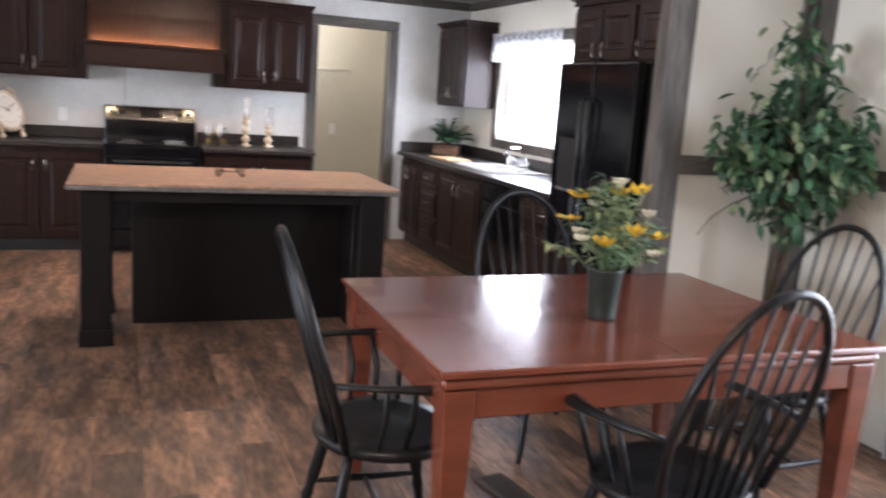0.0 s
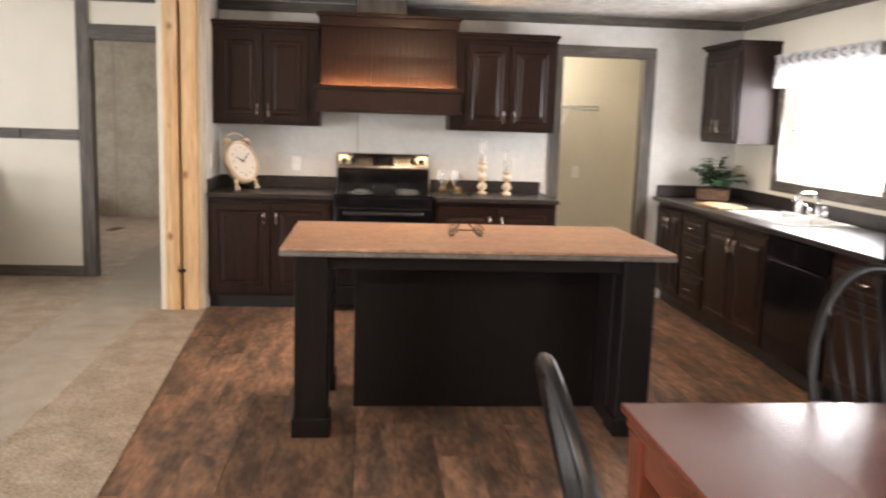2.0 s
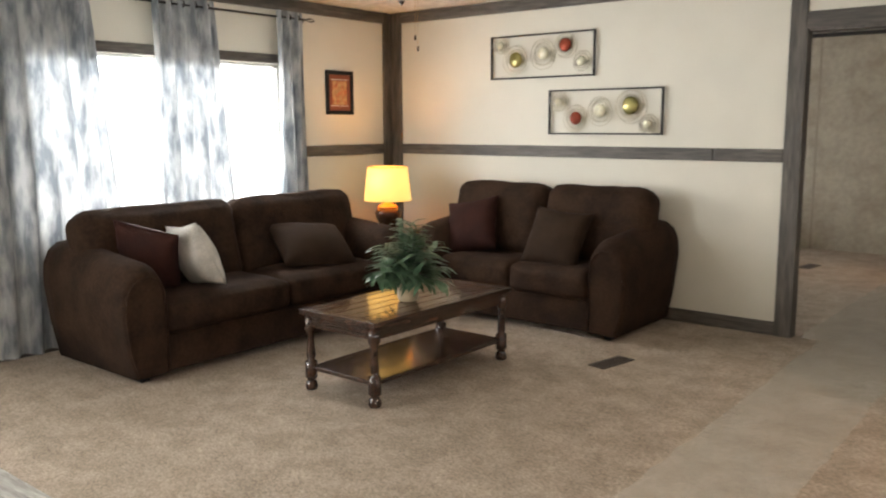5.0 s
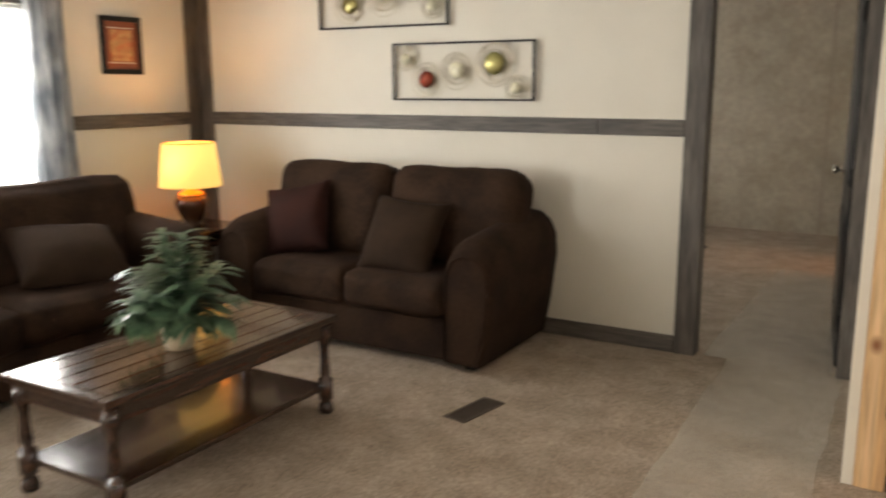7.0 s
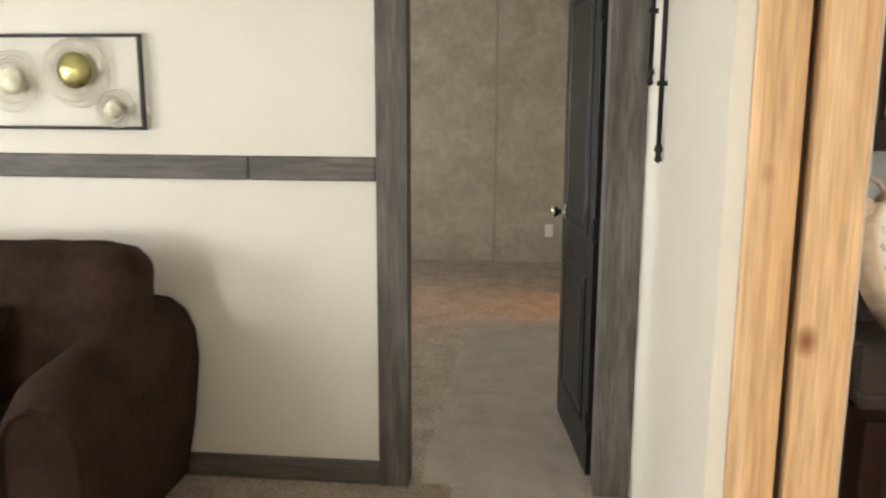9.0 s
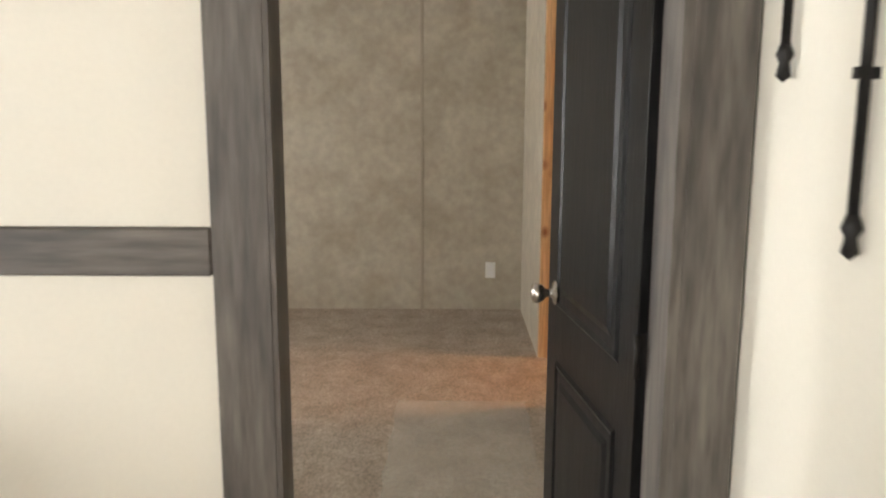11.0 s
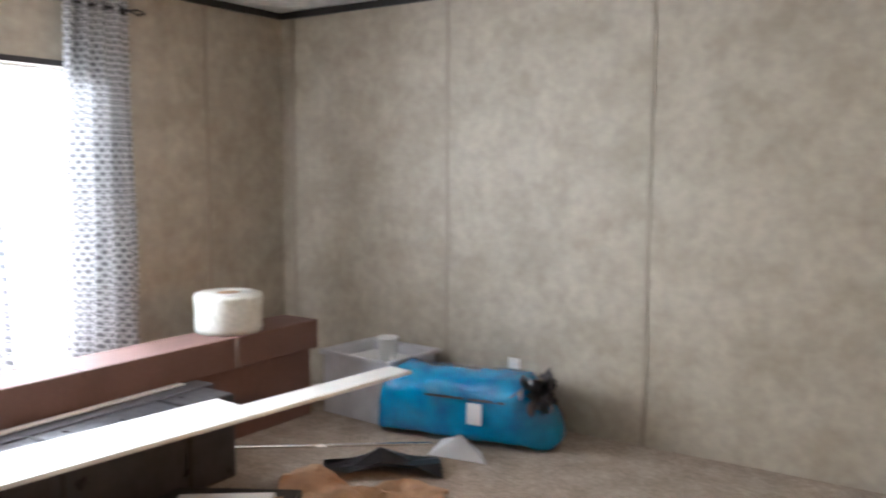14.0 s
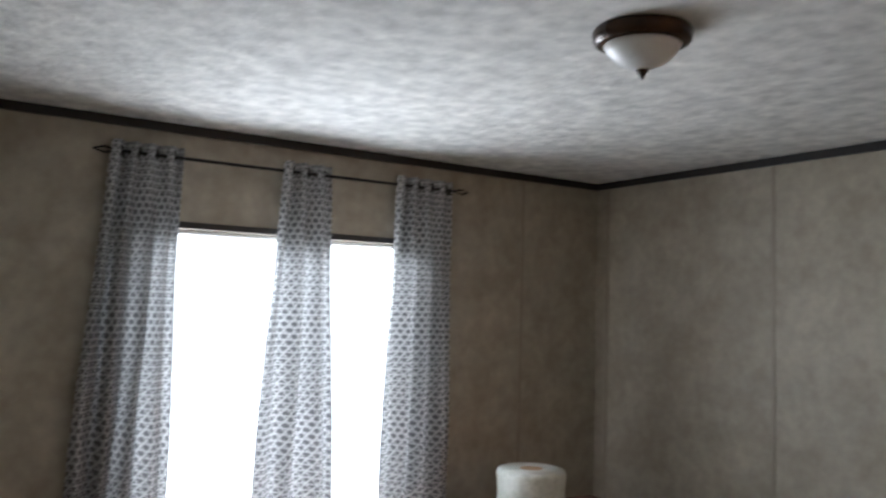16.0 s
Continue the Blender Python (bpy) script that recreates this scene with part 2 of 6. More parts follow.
M_SUEDE = material("dark_brown_microsuede", (0.043, 0.0235, 0.0142), 0.9, scale=5, dark=(0.0215, 0.0113, 0.0070), grain=0.25, grain_scale=45, bump=0.35, spec=0.15)
M_SUEDE2 = material("brown_pillow_cloth", (0.038, 0.0225, 0.014), 0.9, scale=6, dark=(0.028, 0.016, 0.010), grain=0.2, grain_scale=160, bump=0.3, spec=0.15)
M_RUST = material("rust_red_pillow_cloth", (0.042, 0.0145, 0.0105), 0.85, scale=6, dark=(0.027, 0.010, 0.008), grain=0.25, grain_scale=150, bump=0.3, spec=0.15)
M_OFFW = material("cream_pillow_cloth", (0.55, 0.52, 0.46), 0.9, scale=10, dark=(0.4, 0.38, 0.34), grain=0.2, grain_scale=150, bump=0.3)
M_SHADE = glow("lit_lamp_shade", (1.0, 0.60, 0.16), 1.5)
M_LITLENS = glow("lit_warm_lens", (1.0, 0.75, 0.5), 6.0)
M_BRONZE = material("dark_bronze_glaze", (0.06, 0.03, 0.015), 0.25, metal=0.3, vary=0.2, scale=8)
M_GOLD = material("antique_gold", (0.55, 0.36, 0.12), 0.35, metal=0.9, vary=0.2, scale=20)
M_IRON = material("wrought_iron", (0.02, 0.018, 0.017), 0.5, metal=0.6, vary=0.2, scale=20, bump=0.2)
M_OLIVE = material("olive_gold_disc", (0.36, 0.32, 0.12), 0.3, metal=0.7, vary=0.2, scale=20)
M_PEARL = material("pale_pearl_disc", (0.8, 0.77, 0.58), 0.25, metal=0.1, vary=0.15, scale=20)
M_REDDISC = material("copper_red_disc", (0.32, 0.06, 0.03), 0.35, metal=0.6, vary=0.2, scale=20)
M_WIRE = material("champagne_wire", (0.62, 0.57, 0.45), 0.4, metal=0.7, vary=0.1)
M_LEAF = material("houseplant_leaf", (0.13, 0.22, 0.13), 0.36, scale=16, dark=(0.035, 0.085, 0.042), spec=0.5)
M_LEAF2 = material("ficus_leaf", (0.045, 0.105, 0.045), 0.4, scale=9, dark=(0.015, 0.042, 0.02), spec=0.4)
M_LEAFPALE = material("pale_green_leaf", (0.24, 0.29, 0.15), 0.5, scale=15, dark=(0.09, 0.14, 0.06))
M_YELLOW = material("yellow_petal", (0.75, 0.47, 0.03), 0.6, vary=0.15, scale=20)
M_WHITEPET = material("cream_petal", (0.62, 0.6, 0.45), 0.6, vary=0.12, scale=20)
M_BARK = material("braided_bark", (0.10, 0.07, 0.045), 0.8, vary=0.25, scale=20, bump=0.4)
M_POT = material("green_grey_tin", (0.035, 0.045, 0.038), 0.4, metal=0.3, vary=0.2, scale=10)
M_BASKET = material("woven_basket", (0.16, 0.08, 0.04), 0.7, vary=0.3, scale=40, bump=0.6)
M_CLAY = material("ivory_ceramic_pot", (0.45, 0.36, 0.24), 0.35, vary=0.15, scale=12)
M_WHITEPLASTIC = material("white_plastic", (0.78, 0.77, 0.74), 0.35, vary=0.02)
M_VENT = material("brown_metal_register", (0.06, 0.043, 0.03), 0.6, metal=0.0, vary=0.1)
M_BLUE = material("blue_poly_bag", (0.0, 0.235, 0.45), 0.12, scale=6, dark=(0.0, 0.13, 0.31), grain=0.12, grain_scale=12, bump=0.9, bump_scale=11, spec=0.7)
M_CARTON = material("brown_carton", (0.17, 0.092, 0.072), 0.75, scale=4, dark=(0.135, 0.072, 0.057), grain=0.08, grain_scale=50, bump=0.05)
M_KRAFT = material("kraft_paper", (0.60, 0.38, 0.22), 0.7, scale=6, dark=(0.50, 0.30, 0.16), grain=0.1, grain_scale=40, bump=0.1)
M_GREYFILM = material("charcoal_plastic_sheet", (0.045, 0.044, 0.047), 0.3, vary=0.2, scale=8, bump=0.3, bump_scale=20)
M_GREYBOX = material("worn_grey_carton", (0.11, 0.10, 0.105), 0.65, scale=5, dark=(0.07, 0.065, 0.07), grain=0.2, grain_scale=40)
M_BOARD = material("white_primed_board", (0.76, 0.74, 0.68), 0.5, vary=0.04, scale=8)
M_PAPER = material("white_paper", (0.8, 0.79, 0.78), 0.7, vary=0.03)
M_ROLL = material("white_foam_roll", (0.72, 0.73, 0.67), 0.7, scale=14, dark=(0.6, 0.62, 0.55), grain=0.12, grain_scale=50, bump=0.3)
M_MAT = material("picture_mat", (0.24, 0.07, 0.035), 0.7, vary=0.1)
M_PRINT = material("red_brown_print", (0.5, 0.16, 0.07), 0.6, scale=22, dark=(0.55, 0.36, 0.16), grain=0.3, grain_scale=30)
M_FROST = material("frosted_glass_bowl", (0.72, 0.72, 0.70), 0.3, vary=0.04, scale=10)
M_GLASS = glass("clear_glass")
M_SLEEVE = material("thin_clear_glass", (0.85, 0.87, 0.87), 0.05, vary=0.02, spec=0.8)
M_SLEEVE.node_tree.nodes["Principled BSDF"].inputs["Alpha"].default_value = 0.22
M_PORCELAIN = material("white_sink_enamel", (0.78, 0.77, 0.74), 0.15, vary=0.02)
M_CUTBOARD = material("maple_board", (0.58, 0.40, 0.22), 0.5, scale=5, dark=(0.48, 0.31, 0.16), grain=0.15, stretch=(1, 8, 1))
M_ENTRY = material("whitewashed_vinyl", (0.44, 0.43, 0.40), 0.45, spec=0.3, scale=5, dark=(0.28, 0.265, 0.24), grain=0.3, grain_scale=14, stretch=(0.9, 7, 1))
M_BLIND = material("white_blind_slat", (0.8, 0.8, 0.78), 0.5, vary=0.02)
M_CURT_LIV = cloth("grey_marbled_curtain", (0.50, 0.51, 0.51), (0.17, 0.19, 0.21), 6.0, 0.13, (2.5, 2.5, 0.8))
M_CURT_BED = cloth("grey_lattice_curtain", (0.53, 0.53, 0.525), (0.14, 0.14, 0.145), 9.0, 0.115, pattern="lattice")
M_VALANCE = cloth("white_grey_print_valance", (0.75, 0.75, 0.75), (0.4, 0.4, 0.42), 20.0, 0.4)
M_FILM = material("carpet_protection_film", (0.78, 0.73, 0.64), 0.22, vary=0.12, scale=4, bump=1.0, bump_scale=20, spec=0.7)
M_FILM.node_tree.nodes["Principled BSDF"].inputs["Alpha"].default_value = 0.34
M_PANTRY = material("cream_pantry_wallboard", (0.61, 0.57, 0.48), 0.6, vary=0.02, scale=3, grain=0.02, grain_scale=60, bump=0.02)
M_TOTE = material("frosted_grey_plastic", (0.60, 0.585, 0.60), 0.35, vary=0.08, scale=8)


# ---- builders ----
def box(bm, x0, x1, y0, y1, z0, z1, bevel=0.0, seg=2):
    vs = bmesh.ops.create_cube(bm, size=1.0)["verts"]
    bmesh.ops.transform(bm, matrix=Matrix.Translation(((x0 + x1) / 2, (y0 + y1) / 2, (z0 + z1) / 2)) @ Matrix.Diagonal((abs(x1 - x0), abs(y1 - y0), abs(z1 - z0), 1)), verts=vs)
    if bevel:
        bmesh.ops.bevel(bm, geom=list({e for v in vs for e in v.link_edges}), offset=bevel, segments=seg, affect="EDGES", profile=0.5)
    return bm


def boxes(*items, bevel=0.0):
    bm = bmesh.new()
    for it in items:
        box(bm, *it, bevel=bevel)
    return bm


def tube(bm, pts, r, sides=8, closed=False, radii=None):
    """A round bar along points."""
    pts = [Vector(p) for p in pts]
    rings, n = [], len(pts)
    up = Vector((0, 0, 1))
    for i, p in enumerate(pts):
        a = pts[i - 1] if (i or closed) else p
        b = pts[(i + 1) % n] if (i < n - 1 or closed) else p
        d = (b - a).normalized()
        side = d.cross(up)
        if side.length < 1e-3:
            side = d.cross(Vector((1, 0, 0)))
        side.normalize()
        oth = side.cross(d)
        rad = radii[i] if radii else r
        rings.append([bm.verts.new(p + rad * (math.cos(6.28319 * k / sides) * side + math.sin(6.28319 * k / sides) * oth)) for k in range(sides)])
    for i in range(n if closed else n - 1):
        a, b = rings[i], rings[(i + 1) % n]
        for k in range(sides):
            bm.faces.new((a[k], a[(k + 1) % sides], b[(k + 1) % sides], b[k]))
    if not closed:
        bm.faces.new(rings[0][::-1])
        bm.faces.new(rings[-1])
    for fc in bm.faces:
        fc.smooth = True
    return bm


def lathe(bm, profile, sides=24, center=(0, 0, 0)):
    """A turned shape from (radius, height) pairs, bottom to top."""
    c = Vector(center)
    rings = [[bm.verts.new(c + Vector((r * math.cos(6.28319 * k / sides), r * math.sin(6.28319 * k / sides), z))) for k in range(sides)] for r, z in profile]
    for a, b in zip(rings, rings[1:]):
        for k in range(sides):
            bm.faces.new((a[k], a[(k + 1) % sides], b[(k + 1) % sides], b[k])).smooth = True
    if profile[0][0] > 1e-4:
        bm.faces.new(rings[0][::-1])
    if profile[-1][0] > 1e-4:
        bm.faces.new(rings[-1])
    return bm


def mesh_of(name, bm, *mats):
    bmesh.ops.recalc_face_normals(bm, faces=bm.faces)
    me = bpy.data.meshes.new(name)
    bm.to_mesh(me)
    bm.free()
    for m in mats:
        me.materials.append(m)
    return me


def part(name, bm, mat, parent, label=""):
    ob = new(name, mesh_of(name, bm, mat))
    ob.parent = parent
    return tagged(ob, label) if label else ob


def thing(name, label, category, m=None, group="", kind=""):
    ob = new(name)
    ob.matrix_world = m or Matrix()
    return tagged(ob, label, category, group, kind)


def solid(name, bm, mat, label, category, m=None, group="", kind=""):
    ob = new(name, mesh_of(name, bm, mat))
    ob.matrix_world = m or Matrix()
    return tagged(ob, label, category, group, kind)


def structure(name, bm, mat, label, category="wall"):
    return solid(name, bm, mat, label, category, kind="structure")


# ---- the shell ----
XW, XE, YD, YB, ZC = -5.1, 3.95, 9.0, 13.36, 2.44   # outer walls, door wall, bedroom's far wall, ceiling
YK, YS = 8.42, -3.2                                # kitchen's back wall, the wall behind the start
XM0, XM1 = -0.62, -0.30                             # the double wall where the two halves of the house meet


def wall_x(x0, x1, y0, y1, holes, z1=ZC):
    """A wall between two x faces, along y, with holes (y0, y1, z0, z1)."""
    bm, y = bmesh.new(), y0
    for a, b, c, d in sorted(holes):
        box(bm, x0, x1, y, a, 0, z1)
        if c > 0:
            box(bm, x0, x1, a, b, 0, c)
        box(bm, x0, x1, a, b, d, z1)
        y = b
    return box(bm, x0, x1, y, y1, 0, z1)


def wall_y(y0, y1, x0, x1, holes, z1=ZC):
    bm, x = bmesh.new(), x0
    for a, b, c, d in sorted(holes):
        box(bm, x, a, y0, y1, 0, z1)
        if c > 0:
            box(bm, a, b, y0, y1, 0, c)
        box(bm, a, b, y0, y1, d, z1)
        x = b
    return box(bm, x, x1, y0, y1, 0, z1)


LW = (5.6, 7.74, 0.72, 1.93)      # living-room window
# assumed opening out of view, only there for added daylight
FW = (0.6, 3.0, 0.75, 1.93)
BW = (10.45, 12.0, 0.4, 1.94)    # bedroom window
KW = (6.3, 7.62, 1.08, 1.92)     # kitchen window
DW = (1.2, 3.05, 0.35, 2.05)
structure("wall_west_living", wall_x(XW - 0.14, XW, YS, YD, [FW, LW]), M_WHITE, "off-white vinyl wallboard wall with a chair rail")
structure("wall_west_bedroom", wall_x(XW - 0.14, XW, YD + 0.08, YB + 0.1, [BW]), M_BEIGE, "mottled beige wallboard wall round the curtained window")
structure("wall_east", wall_x(XE, XE + 0.14, YS, YK + 1.9, [DW, KW]), M_WHITE, "off-white wallboard wall with the kitchen window")
structure("wall_south", wall_y(YS - 0.1, YS, XW, XE, []), M_WHITE, "plain off-white wall closing the long room")
structure("wall_door_side", wall_y(YD, YD + 0.05, XW, XM0, [(-1.465, -0.74, 0, 2.06)]), M_WHITE, "off-white wallboard wall behind the loveseat")
structure("wall_bedroom_door_side", wall_y(YD + 0.05, YD + 0.08, XW, XM0, [(-1.465, -0.74, 0, 2.06)]), M_BEIGE, "beige wallboard on the bedroom side of the door wall")
structure("wall_bedroom_far", wall_y(YB, YB + 0.1, XW, 1.7, []), M_BEIGE, "mottled beige wallboard wall with batten seams")
structure("wall_bedroom_side", wall_x(XM0, XM0 + 0.1, YD + 0.08, YB, [(11.46, 12.23, 0, 2.2)]), M_BEIGE, "beige wallboard wall with an unfinished opening")
structure("wall_bath_near", wall_y(10.4, 10.5, XM1 - 0.2, 1.7, []), M_BEIGE, "plain beige wall of the lit side room")
structure("wall_bath_side", wall_x(1.6, 1.7, 10.5, YB, []), M_BEIGE, "plain beige far wall of the lit side room")
structure("wall_marriage_living", wall_x(XM0, XM0 + 0.03, 7.77, YD, []), M_WHITE, "short off-white wall beside the bedroom door")
structure("wall_marriage_kitchen", wall_x(XM1 - 0.03, XM1, 7.86, YK, []), M_BACKSPLASH, "short pale wall at the end of the kitchen counter")
structure("wall_marriage_core", boxes((-0.5, -0.46, 7.9, 10.4, 0, ZC)), M_STUD, "raw core of the double wall")
structure("wall_kitchen", wall_y(YK, YK + 0.1, XM1 - 0.03, XE, [(2.42, 3.2, 0, 2.05)]), M_BACKSPLASH, "pale kitchen wall behind range and cabinets")
structure("wall_pantry_far", wall_y(YK + 1.1, YK + 1.2, 1.7, XE, []), M_PANTRY, "beige pantry back wall")
structure("wall_pantry_side", wall_x(1.7, 1.8, YK + 0.1, YK + 1.1, []), M_PANTRY, "beige pantry side wall")
structure("wall_fridge_side", wall_y(3.92, 3.98, 3.2, XE, []), M_WHITE, "short off-white wall beside the refrigerator")
structure("ceiling", boxes((XW, -0.46, YS, YB, ZC, ZC + 0.1), (-0.46, 1.7, YK + 1.2, YB, ZC, ZC + 0.1)), M_CEIL, "white stippled ceiling", "ceiling")
structure("ceiling_kitchen", boxes((-0.46, XE, YS, YK + 1.2, 2.335, ZC + 0.1)), M_CEIL, "white stippled ceiling of the kitchen half", "ceiling")


def prism(pts, z0, z1):
    bm = bmesh.new()
    lo, hi = [bm.verts.new((x, y, z0)) for x, y in pts], [bm.verts.new((x, y, z1)) for x, y in pts]
    bm.faces.new(lo[::-1])
    bm.faces.new(hi)
    for k in range(len(pts)):
        bm.faces.new((lo[k], lo[(k + 1) % len(pts)], hi[(k + 1) % len(pts)], hi[k]))
    return bm


structure("floor_carpet", prism([(XW, YS), (0.3, YS), (-0.10, 4.4), (-0.305, 7.66), (-0.32, YD), (XW, YD)], -0.1, 0.006), M_CARPET, "beige cut-pile carpet of the living half", "floor")
structure("floor_carpet_bedroom", boxes((XW, 1.7, YD, YB, -0.1, 0.006)), M_CARPET, "beige cut-pile carpet of the bedroom", "floor")
structure("floor_base", boxes((-0.4, XE, YS, YK + 1.2, -0.1, -0.006)), M_CAB, "dark joint bed under the plank floor", "floor")
structure("ground", boxes((-60, 60, -60, 60, -0.7, -0.6)), M_CARPET, "pale bare ground outside the house", "ground")

# ---- trim ----
def trim(name, bm, label, level=False):
    return structure(name, bm, M_TRIM_H if level else M_TRIM, label, "trim")


def rail(name, x0, x1, y0, y1, z0, z1, label):
    return trim(name, box(bmesh.new(), x0, x1, y0, y1, z0, z1, 0.004, 1), label, True)


R0, R1 = 1.188, 1.276
rail("chair_rail_door_wall", -4.97, -2.05, YD - 0.02, YD, R0, R1, "weathered grey wood chair rail on the white wall")
rail("chair_rail_door_wall_end", -2.047, -1.575, YD - 0.019, YD, R0, R1, "second length of the grey wood chair rail")
rail("chair_rail_window_wall", XW, XW + 0.02, 7.86, YD - 0.12, R0, R1, "weathered grey wood chair rail beside the curtains")
rail("chair_rail_west", XW, XW + 0.02, 3.1, 5.2, R0, R1, "weathered grey wood chair rail between the windows")
rail("baseboard_door_wall", -4.97, -1.575, YD - 0.016, YD, 0.0, 0.10, "grey wood baseboard behind the loveseat")
rail("baseboard_west", XW, XW + 0.016, YS, YD - 0.12, 0.0, 0.10, "grey wood baseboard under the living windows")
rail("crown_door_wall", -4.97, XM0, YD - 0.03, YD, 2.345, 2.436, "grey wood crown trim over the white wall")
rail("crown_west", XW, XW + 0.03, YS, YD - 0.12, 2.345, 2.436, "grey wood crown trim over the window wall")
rail("crown_kitchen", XM1, XE - 0.03, YK - 0.03, YK, 2.25, 2.325, "grey wood crown trim over the kitchen wall")
rail("crown_east", XE - 0.03, XE, 3.98, YK - 0.03, 2.25, 2.325, "grey wood crown trim over the sink wall")
rail("chair_rail_fridge_wall", 3.223, XE - 0.1, 3.90, 3.92, 1.15, 1.24, "grey wood chair rail behind the ficus")
rail("chair_rail_east", XE - 0.02, XE, 3.14, 3.81, 1.15, 1.24, "grey wood chair rail by the dining window")
trim("corner_post_living", boxes((XW, XW + 0.13, YD - 0.021, YD, 0, 2.44), (XW, XW + 0.021, YD - 0.12, YD - 0.021, 0, 2.44)), "grey wood corner boards in the living corner")
trim("corner_post_dining", boxes((XE - 0.11, XE, 3.899, 3.92, 0, 2.33), (XE - 0.021, XE, 3.81, 3.899, 0, 2.33)), "grey wood corner boards behind the ficus")
trim("end_post_fridge_wall", boxes((3.08, 3.2, 3.899, 3.985, 0, 2.33), (3.2, 3.222, 3.899, 3.92, 0, 2.33)), "grey wood boards capping the short wall")
# bedroom door casing and jamb
trim("door_casing_bedroom", boxes((-1.572, -1.470, YD - 0.022, YD, 0, 2.45), (-0.735, -0.625, YD - 0.022, YD, 0, 2.45)), "weathered grey wood door casing reaching the ceiling")
rail("door_header_bedroom", -1.470, -0.735, YD - 0.021, YD, 2.045, 2.155, "weathered grey wood header over the bedroom door")
trim("door_jamb_bedroom", boxes((-1.470, -1.460, YD - 0.02, YD + 0.085, 0, 2.045), (-0.755, -0.735, YD - 0.02, YD + 0.12, 0, 2.045), (-1.45, -0.755, YD - 0.02, YD + 0.12, 2.03, 2.045)), "grey wood door jamb with its stop")
trim("door_casing_pantry", boxes((2.36, 2.45, YK - 0.02, YK, 0, 2.0), (3.13, 3.22, YK - 0.02, YK, 0, 2.0)), "weathered grey wood pantry door casing")
rail("door_header_pantry", 2.36, 3.22, YK - 0.021, YK, 2.0, 2.085, "weathered grey wood header over the pantry opening")
trim("door_jamb_pantry", boxes((2.42, 2.448, YK, YK + 0.1, 0, 2.0), (3.132, 3.2, YK, YK + 0.1, 0, 2.0), (2.42, 3.2, YK, YK + 0.1, 2.0, 2.05)), "grey wood pantry door jamb")

# batten strips and crown in the bedroom
for i, x in enumerate((-1.328, -2.55, -3.77, -4.99)):
    structure(f"batten_{i + 1}", box(bmesh.new(), x - 0.011, x + 0.011, YB - 0.005, YB, 0, 2.39, 0.002, 1), M_STRIP, "thin beige batten over a wallboard seam", "trim")
for i, y in enumerate((12.73, 9.8)):
    structure(f"batten_window_wall_{i + 1}", box(bmesh.new(), XW, XW + 0.005, y - 0.011, y + 0.011, 0, 2.39, 0.002, 1), M_STRIP, "thin beige batten over a wallboard seam", "trim")
for i, y in enumerate((10.6, 11.38)):
    structure(f"batten_side_{i + 1}", box(bmesh.new(), XM0 - 0.005, XM0, y - 0.011, y + 0.011, 0, 2.39, 0.002, 1), M_STRIP, "thin beige batten beside the opening", "trim")
structure("crown_bedroom_far", boxes((XW + 0.025, XM0, YB - 0.022, YB, 2.395, 2.436)), M_BLACKTRIM, "thin black crown strip under the ceiling", "trim")
structure("crown_bedroom_window", boxes((XW, XW + 0.022, YD + 0.08, YB, 2.395, 2.436)), M_BLACKTRIM, "thin black crown strip over the curtains", "trim")
structure("wallboard_seam_kitchen", boxes((0.788, 0.794, YK - 0.004, YK, 0.98, 1.5)), M_STRIP, "fine vertical seam in the kitchen wallboard", "trim")


# ---- raw double wall ----
def stud(name, x0, x1, y0, y1, label):
    return solid(name, box(bmesh.new(), x0, x1, y0, y1, 0.006, 2.44, 0.004, 2), M_STUD, label, "stud", group="raw studs of the double wall")


stud("wall_stud", -0.58, -0.478, 7.75, 7.81, "raw knotty pine stud closing the living half")
stud("wall_stud", -0.455, -0.345, 7.755, 7.81, "raw knotty pine stud closing the kitchen half")
stud("wall_stud", XM0 + 0.004, -0.515, 12.22, 12.26, "raw pine stud glowing orange at the bedroom opening")
stud("wall_stud", -0.47, -0.38, 12.225, 12.26, "raw pine stud across the dark gap")
structure("drywall_edge_living", boxes((XM0, -0.581, 7.762, 7.769, 0, 2.44)), M_WHITE, "ragged white wallboard edge", "trim")
structure("drywall_edge_kitchen", boxes((-0.344, -0.325, 7.80, 7.858, 0, 2.44)), M_WHITE, "white wallboard edge by the counter", "trim")
for nm, (x, y, z) in (("tie_bolt", (-0.4665, 7.765, 0.30)), ("tie_bolt", (-0.503, 12.235, 0.33))):
    bm = bmesh.new()
    lathe(bm, [(0.0, -0.03), (0.006, -0.03), (0.006, 0.02), (0.016, 0.021), (0.016, 0.03), (0.0, 0.031)], 10)
    bmesh.ops.rotate(bm, verts=bm.verts, matrix=Matrix.Rotation(radians(90), 3, "X"))
    box(bm, -0.028, 0.028, -0.02, -0.014, -0.012, 0.012)
    solid(nm, bm, M_IRON, "black iron bolt through the gap between studs", "bolt", pose(x, y, z))

